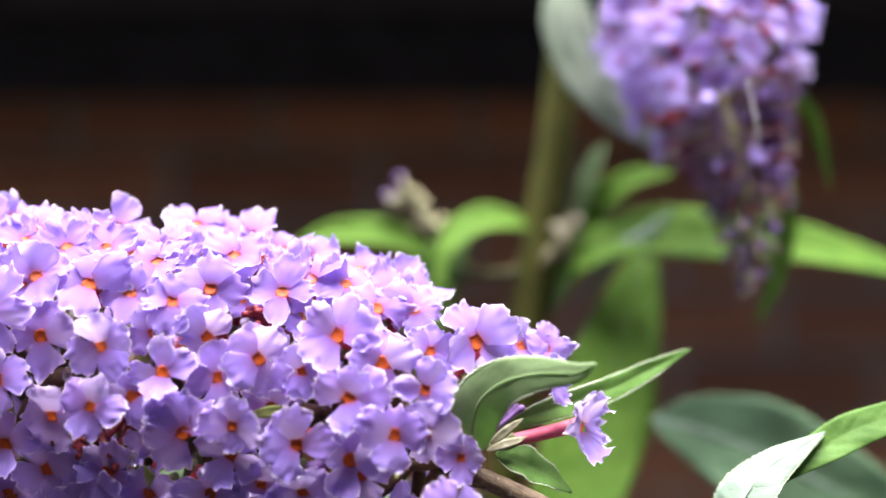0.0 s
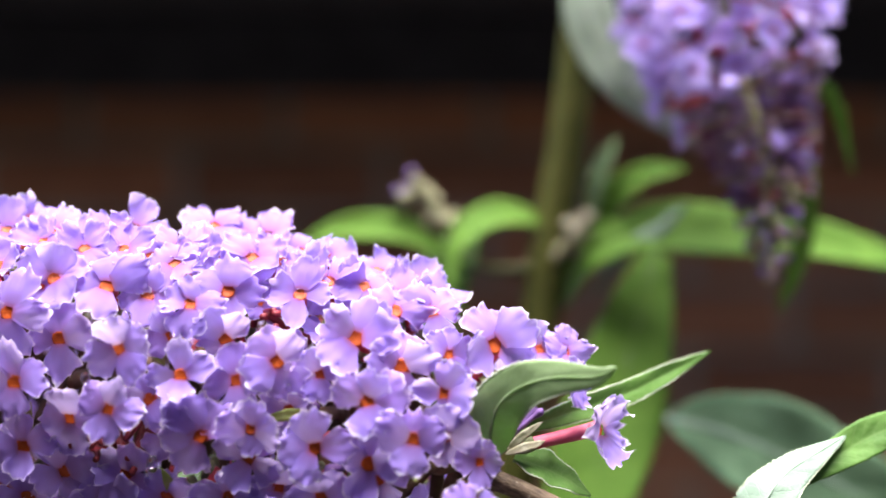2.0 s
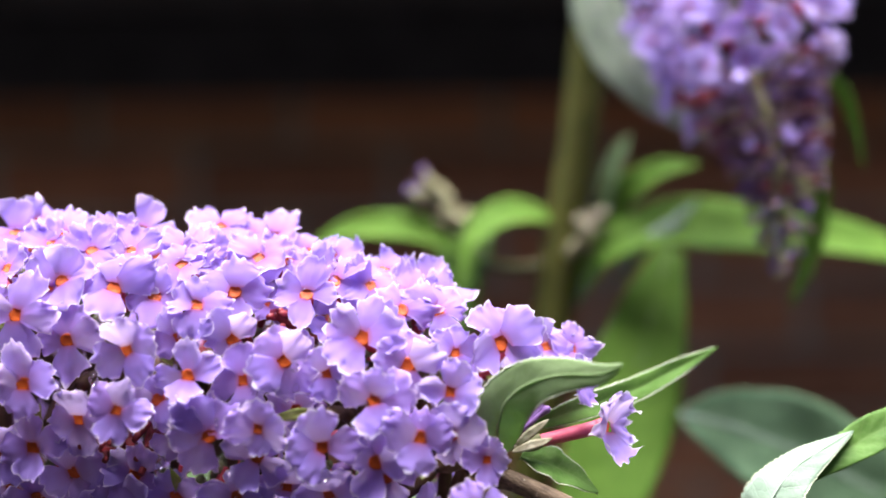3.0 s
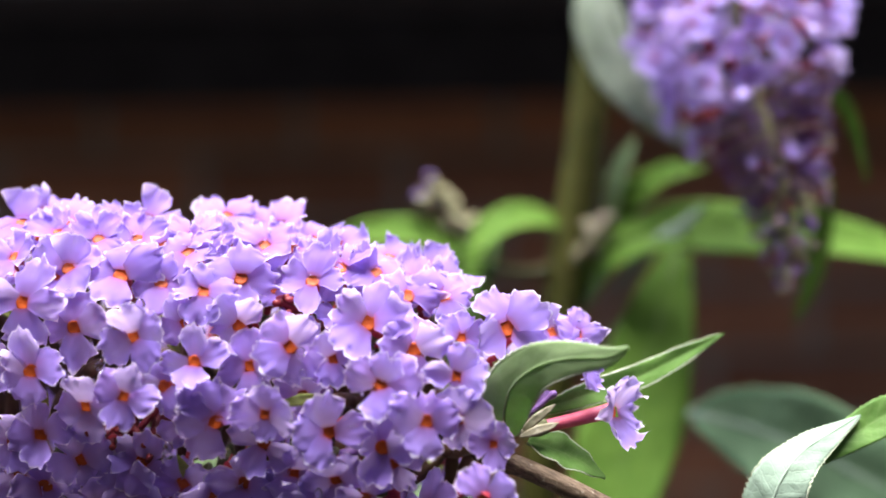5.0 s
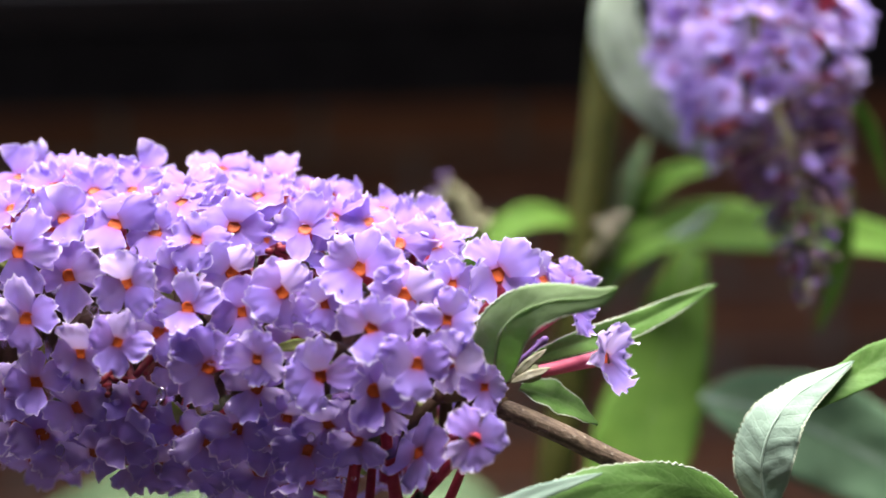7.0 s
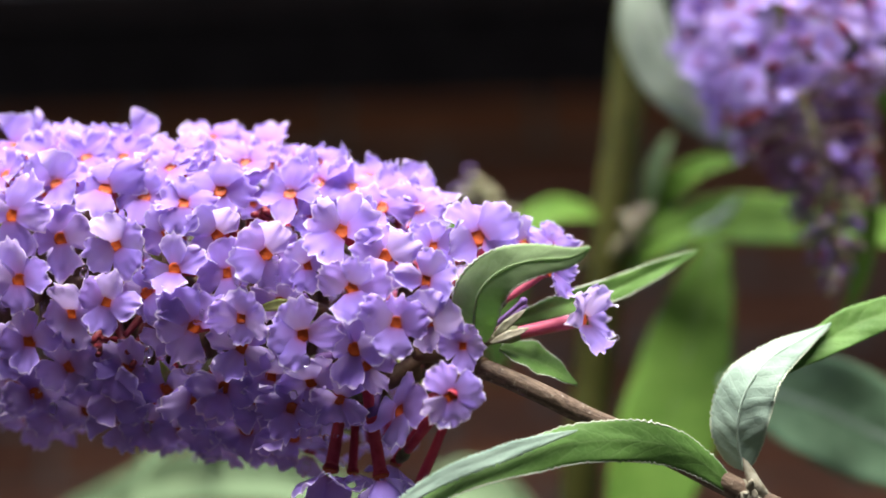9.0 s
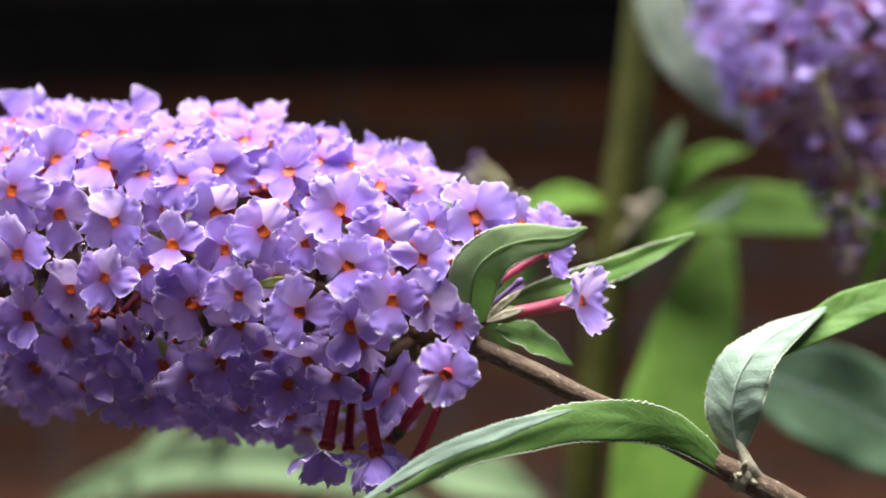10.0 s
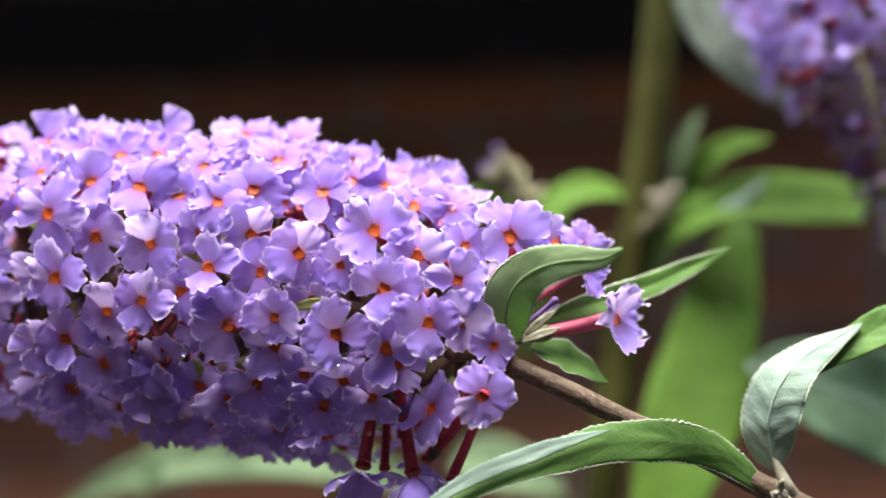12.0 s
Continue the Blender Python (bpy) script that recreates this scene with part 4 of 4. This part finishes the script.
def leafy_shoot():
    stem = [(0.0368, 0.3345, 1.2331), (0.0330, 0.3345, 1.2024), (0.0297, 0.3345, 1.1745),
    (0.0257, 0.3345, 1.1483), (0.0229, 0.3345, 1.1293), (0.0205, 0.3345, 1.1088),
    (0.0156, 0.3345, 1.0723)]
    low = [(0.0102, 0.3550, 0.9500), (0.0000, 0.3600, 0.6000), (-0.0085, 0.4050, 0.2000), (-0.0085, 0.4050, -0.0200)]
    part("stem", mesh_of("stem", tube_bm(stem + low, [0.0043, 0.0046, 0.0049, 0.0049, 0.0052, 0.0059], 12, 8, 0.05, 0.06), GREEN_STEM), SHOOT)
    kw = dict(top=BACK_TOP, under=LEAF_UNDER)
    add_leaf(SHOOT, [(0.0281, 0.3345, 1.1292), (0.0348, 0.3269, 1.1431), (0.0478, 0.3231, 1.1489), (0.0639, 0.3193, 1.1487), (0.0832, 0.3193, 1.1471), (0.1037, 0.3231, 1.1441), (0.1301, 0.3269, 1.1369)], [(-0.05, -0.68, 0.72)], 0.0088, "long arching bright green leaf", rib=0.0005, shape=1.0, **kw)
    add_leaf(SHOOT, [(0.0356, 0.3345, 1.1489), (0.0411, 0.3307, 1.1581), (0.0492, 0.3269, 1.1639),
    (0.0593, 0.3269, 1.1656)], [(0.2, -0.7, 0.6)], 0.0040, "young bright green leaf", rib=0.0004, **kw)
    add_leaf(SHOOT, [(0.0353, 0.3350, 1.1511), (0.0370, 0.3310, 1.1611), (0.0392, 0.3290, 1.1674), (0.0420, 0.3280, 1.1738)], [(-0.3, -0.65, 0.7)], 0.0032, "young leaf showing its pale underside", rib=0.0004, top=YOUNG, under=YOUNG)
    # separate thin leaf standing in for the long leaf's curled felted rim
    add_leaf(SHOOT, [(0.0352, 0.3284, 1.1328), (0.0426, 0.3231, 1.1442), (0.0517, 0.3193, 1.1511), (0.0578, 0.3193, 1.1564)], [(0.4, 0.7, -0.6)], 0.0023, "pale felted edge curled up from the long leaf", rib=0.0003, **kw)
    add_leaf(SHOOT, [(0.0240, 0.3345, 1.1512), (0.0158, 0.3307, 1.1539), (0.0071, 0.3269, 1.1520),
    (0.0012, 0.3231, 1.1456), (-0.0011, 0.3193, 1.1331)], [(0, -0.75, 0.65), (0, -0.75, 0.65), (-0.2, -0.8, 0.5), (-0.5, -0.8, 0.2), (-0.4, -0.9, 0)], 0.0043, "drooping green leaf", rib=0.0005, **kw)
    add_leaf(SHOOT, [(-0.0015, 0.3269, 1.1438), (-0.0094, 0.3269, 1.1487), (-0.0186, 0.3269, 1.1505), (-0.0301, 0.3269, 1.1495), (-0.0409, 0.3269, 1.1441)], [(0, -0.85, 0.5)], 0.0040, "arching green leaf", rib=0.0005, **kw)
    add_leaf(SHOOT, [(0.0562, 0.3380, 1.1531), (0.0522, 0.3340, 1.1421), (0.0474, 0.3280, 1.1278), (0.0418, 0.3200, 1.1115), (0.0357, 0.3120, 1.0947), (0.0287, 0.3040, 1.0762), (0.0208, 0.2980, 1.0542)], [(-0.1, -0.85, 0.5)], 0.0118, "broad hanging green leaf", rib=0.0007, fold=0.12, shape=1.35, top=BACK_TOP, under=GREY_UNDER)
    add_leaf(SHOOT, [(0.0057, 0.3345, 1.1529), (-0.0003, 0.3307, 1.1413), (-0.0034, 0.3269, 1.1270),
    (-0.0043, 0.3269, 1.1099)], [(-0.3, -0.9, 0.2)], 0.0068, "hanging green leaf", rib=0.0005, top=LEAF_TOP, under=GREY_UNDER)
    part("leaf_stalk", mesh_of("leaf_stalk", tube_bm([(0.0257, 0.3345, 1.1483), (0.0381, 0.3322, 1.1457), (0.0498, 0.3284, 1.1469), (0.0547, 0.3269, 1.1442)], [0.0012, 0.0010, 0.0009], 8, 6), GREEN_STEM), SHOOT)
    part("leaf_stalk", mesh_of("leaf_stalk", tube_bm([(0.0240, 0.3345, 1.1412), (0.0137, 0.3322, 1.1397), (0.0026, 0.3269, 1.1413)], [0.0012, 0.0010, 0.0009], 8, 6), GREEN_STEM), SHOOT)
    for pts, n, mats in (([(0.0048, 0.3269, 1.1438), (-0.0013, 0.3269, 1.1507), (-0.0075, 0.3269, 1.1572), (-0.0118, 0.3269, 1.1619)], 36, (DRY, VIOLET_BUD)), ([(0.0258, 0.3307, 1.1424), (0.0300, 0.3284, 1.1481), (0.0331, 0.3269, 1.1517)], 14, (FELT, FELT))):
        part("flower_stalk", mesh_of("flower_stalk", tube_bm(pts, [0.0013, 0.0011, 0.0006], 8, 5), DRY), SHOOT)
        curve = spline(pts, 10)
        buds = [bud_mesh(m, 0.0047, 0.0010) for m in mats]
        r = random.Random(n)
        for k in range(n):
            i = int(len(curve) * (0.3 + 0.68 * k / n))
            a = r.uniform(0, math.tau)
            d = Vector((math.cos(a), r.uniform(-0.6, 0.6), math.sin(a))) + (curve[-1] - curve[0]).normalized() * 0.7
            part("bud", buds[1] if k > n * 0.86 else buds[0], SHOOT, facing(curve[i], d, 0))


# ---- leaves low down ----
LOW_RIGHT = thing("low_leaf_shoot", "broad dark green leaf on a low shoot before the wall", "bush shoot")
LOW_LEFT = thing("low_leaf_shoot", "pale green arching leaves on a low shoot", "bush shoot")


def low_leaves():
    add_leaf(LOW_RIGHT, [(0.0483, 0.3041, 1.1122), (0.0596, 0.3003, 1.1099), (0.0717, 0.2965, 1.1056), (0.0844, 0.2965, 1.0991), (0.1029, 0.2988, 1.0898), (0.1255, 0.3041, 1.0791)], [(-0.25, -0.92, 0.25)], 0.0120, "broad grey-green leaf with a pale midrib", rib=0.0010, fold=0.1, shape=0.9, top=DARK_TOP, under=LEAF_UNDER)
    part("stem", mesh_of("stem", tube_bm([(0.1033, 0.3003, 1.0818), (0.1255, 0.3193, 1.0424), (0.1530, 0.3700, 0.7000), (0.1530, 0.4300, -0.0500)], [0.0011, 0.0015, 0.0027, 0.0038], 8, 8), GREEN_STEM), LOW_RIGHT)
    kw = dict(top=PALE_TOP, under=GREY_UNDER)
    add_leaf(LOW_LEFT, [(-0.1387, 0.3700, 1.0489), (-0.1212, 0.3650, 1.0582), (-0.1025, 0.3600, 1.0653), (-0.0857, 0.3600, 1.0687), (-0.0691, 0.3600, 1.0698), (-0.0527, 0.3600, 1.0679), (-0.0363, 0.3600, 1.0638), (-0.0156, 0.3650, 1.0554)], [(0, -0.88, 0.45)], 0.0078, "long pale green arching leaf", rib=0.0007, shape=1.15, **kw)
    add_leaf(LOW_LEFT, [(-0.0843, 0.3520, 1.0830), (-0.0914, 0.3510, 1.0767), (-0.0973, 0.3500, 1.0689), (-0.1010, 0.3500, 1.0616), (-0.1040, 0.3500, 1.0536)], [(-0.3, -0.8, 0.55)], 0.0030, "narrow pale green leaf", rib=0.0005, **kw)
    add_leaf(LOW_LEFT, [(-0.0180, 0.3900, 1.0608), (-0.0023, 0.3900, 1.0598), (0.0166, 0.3900, 1.0519)], [(0, -0.8, 0.6)], 0.0085, "green leaf tip", rib=0.0006, top=PALE_TOP, under=GREY_UNDER)
    part("stem", mesh_of("stem", tube_bm([(-0.0843, 0.352, 1.083), (-0.078, 0.358, 1.079), (-0.05, 0.40, 1.02), (-0.03, 0.45, 0.6), (-0.03, 0.46, -0.02)], [0.0012, 0.0016, 0.0025, 0.0035, 0.005], 8, 8), GREEN_STEM), LOW_LEFT)
    part("leaf_stalk", mesh_of("leaf_stalk", tube_bm([(0.0166, 0.39, 1.0519), (0.0, 0.40, 1.03), (-0.046, 0.412, 0.98)], [0.0010, 0.0012, 0.0016], 8, 6), GREEN_STEM), LOW_LEFT)
    part("leaf_stalk", mesh_of("leaf_stalk", tube_bm([(-0.1387, 0.37, 1.0489), (-0.11, 0.39, 1.0), (-0.045, 0.414, 0.96)], [0.0010, 0.0012, 0.0016], 8, 6), GREEN_STEM), LOW_LEFT)


# ---- rain ----
def raindrop(a, b, width):
    """A falling drop, drawn out along its way from a to b."""
    a, b = Vector(a), Vector(b)
    d = b - a
    bm = tube_bm([-d / 2, -d / 6, d / 6, d / 2], [width * 0.5, width, width, width * 0.4], 8, 4)
    ob = tagged(new("raindrop", mesh_of("raindrop", bm, RAIN)), "thin pale streak of a falling raindrop", "raindrop", "falling rain")
    return ob, (a + b) / 2, d.normalized()


def rain_material():
    m = Nodes("falling_rain", 0.25, 0.5)
    m.colour((0.80, 0.78, 0.80))
    m.bsdf.inputs["Alpha"].default_value = 0.55
    return m.mat


RAIN = rain_material()
DROPS = [
    (0.0, *raindrop((0.0592, 0.2500, 1.1830), (0.0616, 0.2500, 1.1710), 0.00030)),
    (0.0, *raindrop((0.0312, 0.2500, 1.1995), (0.0303, 0.2500, 1.1938), 0.00018)),
    (0.5, *raindrop((0.0743, 0.2500, 1.1782), (0.0812, 0.2500, 1.1554), 0.00036)),
    (0.5, *raindrop((-0.0105, 0.2700, 1.1717), (-0.0168, 0.2700, 1.1502), 0.00015)),
    (1.0, *raindrop((0.0730, 0.2500, 1.1577), (0.0722, 0.2500, 1.1356), 0.00026))]

front_florets()
front_inside()
front_branch()
rain_beads()
back_spike()
leafy_shoot()
low_leaves()
build_setting()
build_bricks()


def motions():
    """The shoots behind nod in the wind, and the drops fall."""
    shoot = [(0.0, -0.0005, 0.0038), (0.5, -0.0010, 0.0041), (1.0, -0.0019, 0.0045), (1.5, -0.0018, 0.0049), (2.0, -0.0017, 0.0048), (2.5, -0.0007, 0.0051), (4.5, -0.0002, 0.0029), (5.0, -0.0002, 0.0022), (5.5, 0.0000, 0.0000), (6.0, 0.0009, -0.0022), (6.5, 0.0015, -0.0033), (7.0, 0.0031, -0.0056), (9.0, 0.0096, -0.0101), (9.5, 0.0107, -0.0111), (10.0, 0.0110, -0.0114), (10.5, 0.0110, -0.0108), (11.0, 0.0104, -0.0099), (11.5, 0.0094, -0.0082), (12.0, 0.0091, -0.0070)]
    spike = [(0.0, -0.0012, 0.0057), (0.5, -0.0011, 0.0068), (1.0, -0.0013, 0.0080), (1.5, -0.0007, 0.0084), (2.0, -0.0005, 0.0090), (2.5, 0.0006, 0.0098), (4.5, -0.0002, 0.0050), (5.0, -0.0001, 0.0034), (5.5, 0.0000, 0.0000), (6.0, 0.0011, -0.0032), (6.5, 0.0020, -0.0047), (7.0, 0.0045, -0.0076), (9.0, 0.0118, -0.0114), (9.5, 0.0149, -0.0107), (10.0, 0.0153, -0.0101), (10.5, 0.0151, -0.0081), (11.0, 0.0156, -0.0075), (11.5, 0.0168, -0.0054), (12.0, 0.0172, -0.0037)]
    walk(SHOOT, [(t, pose(x, 0, z)) for t, x, z in shoot])
    rest = shoot[13]
    walk(LOW_RIGHT, [(t, pose(0.84 * x + 0.16 * rest[1], 0, 0.58 * z + 0.42 * rest[2])) for t, x, z in shoot])
    walk(LOW_LEFT, [(t, pose(x - rest[1], 0, z - rest[2])) for t, x, z in shoot])
    walk(BACK, [(t, pose(x, 0, z)) for t, x, z in spike])
    for t, drop, place, way in DROPS:
        speed = 5.0 / way.z
        rows = [(0.0, place + way * speed * t)] + ([(t, place)] if t else [])
        rows += [(t + (place.z - 0.02) / 5.0, place - way * speed * (place.z - 0.02) / 5.0), (12.0, place - way * speed * (place.z - 0.02) / 5.0)]
        walk(drop, [(s, Matrix.Translation(p)) for s, p in rows])


motions()
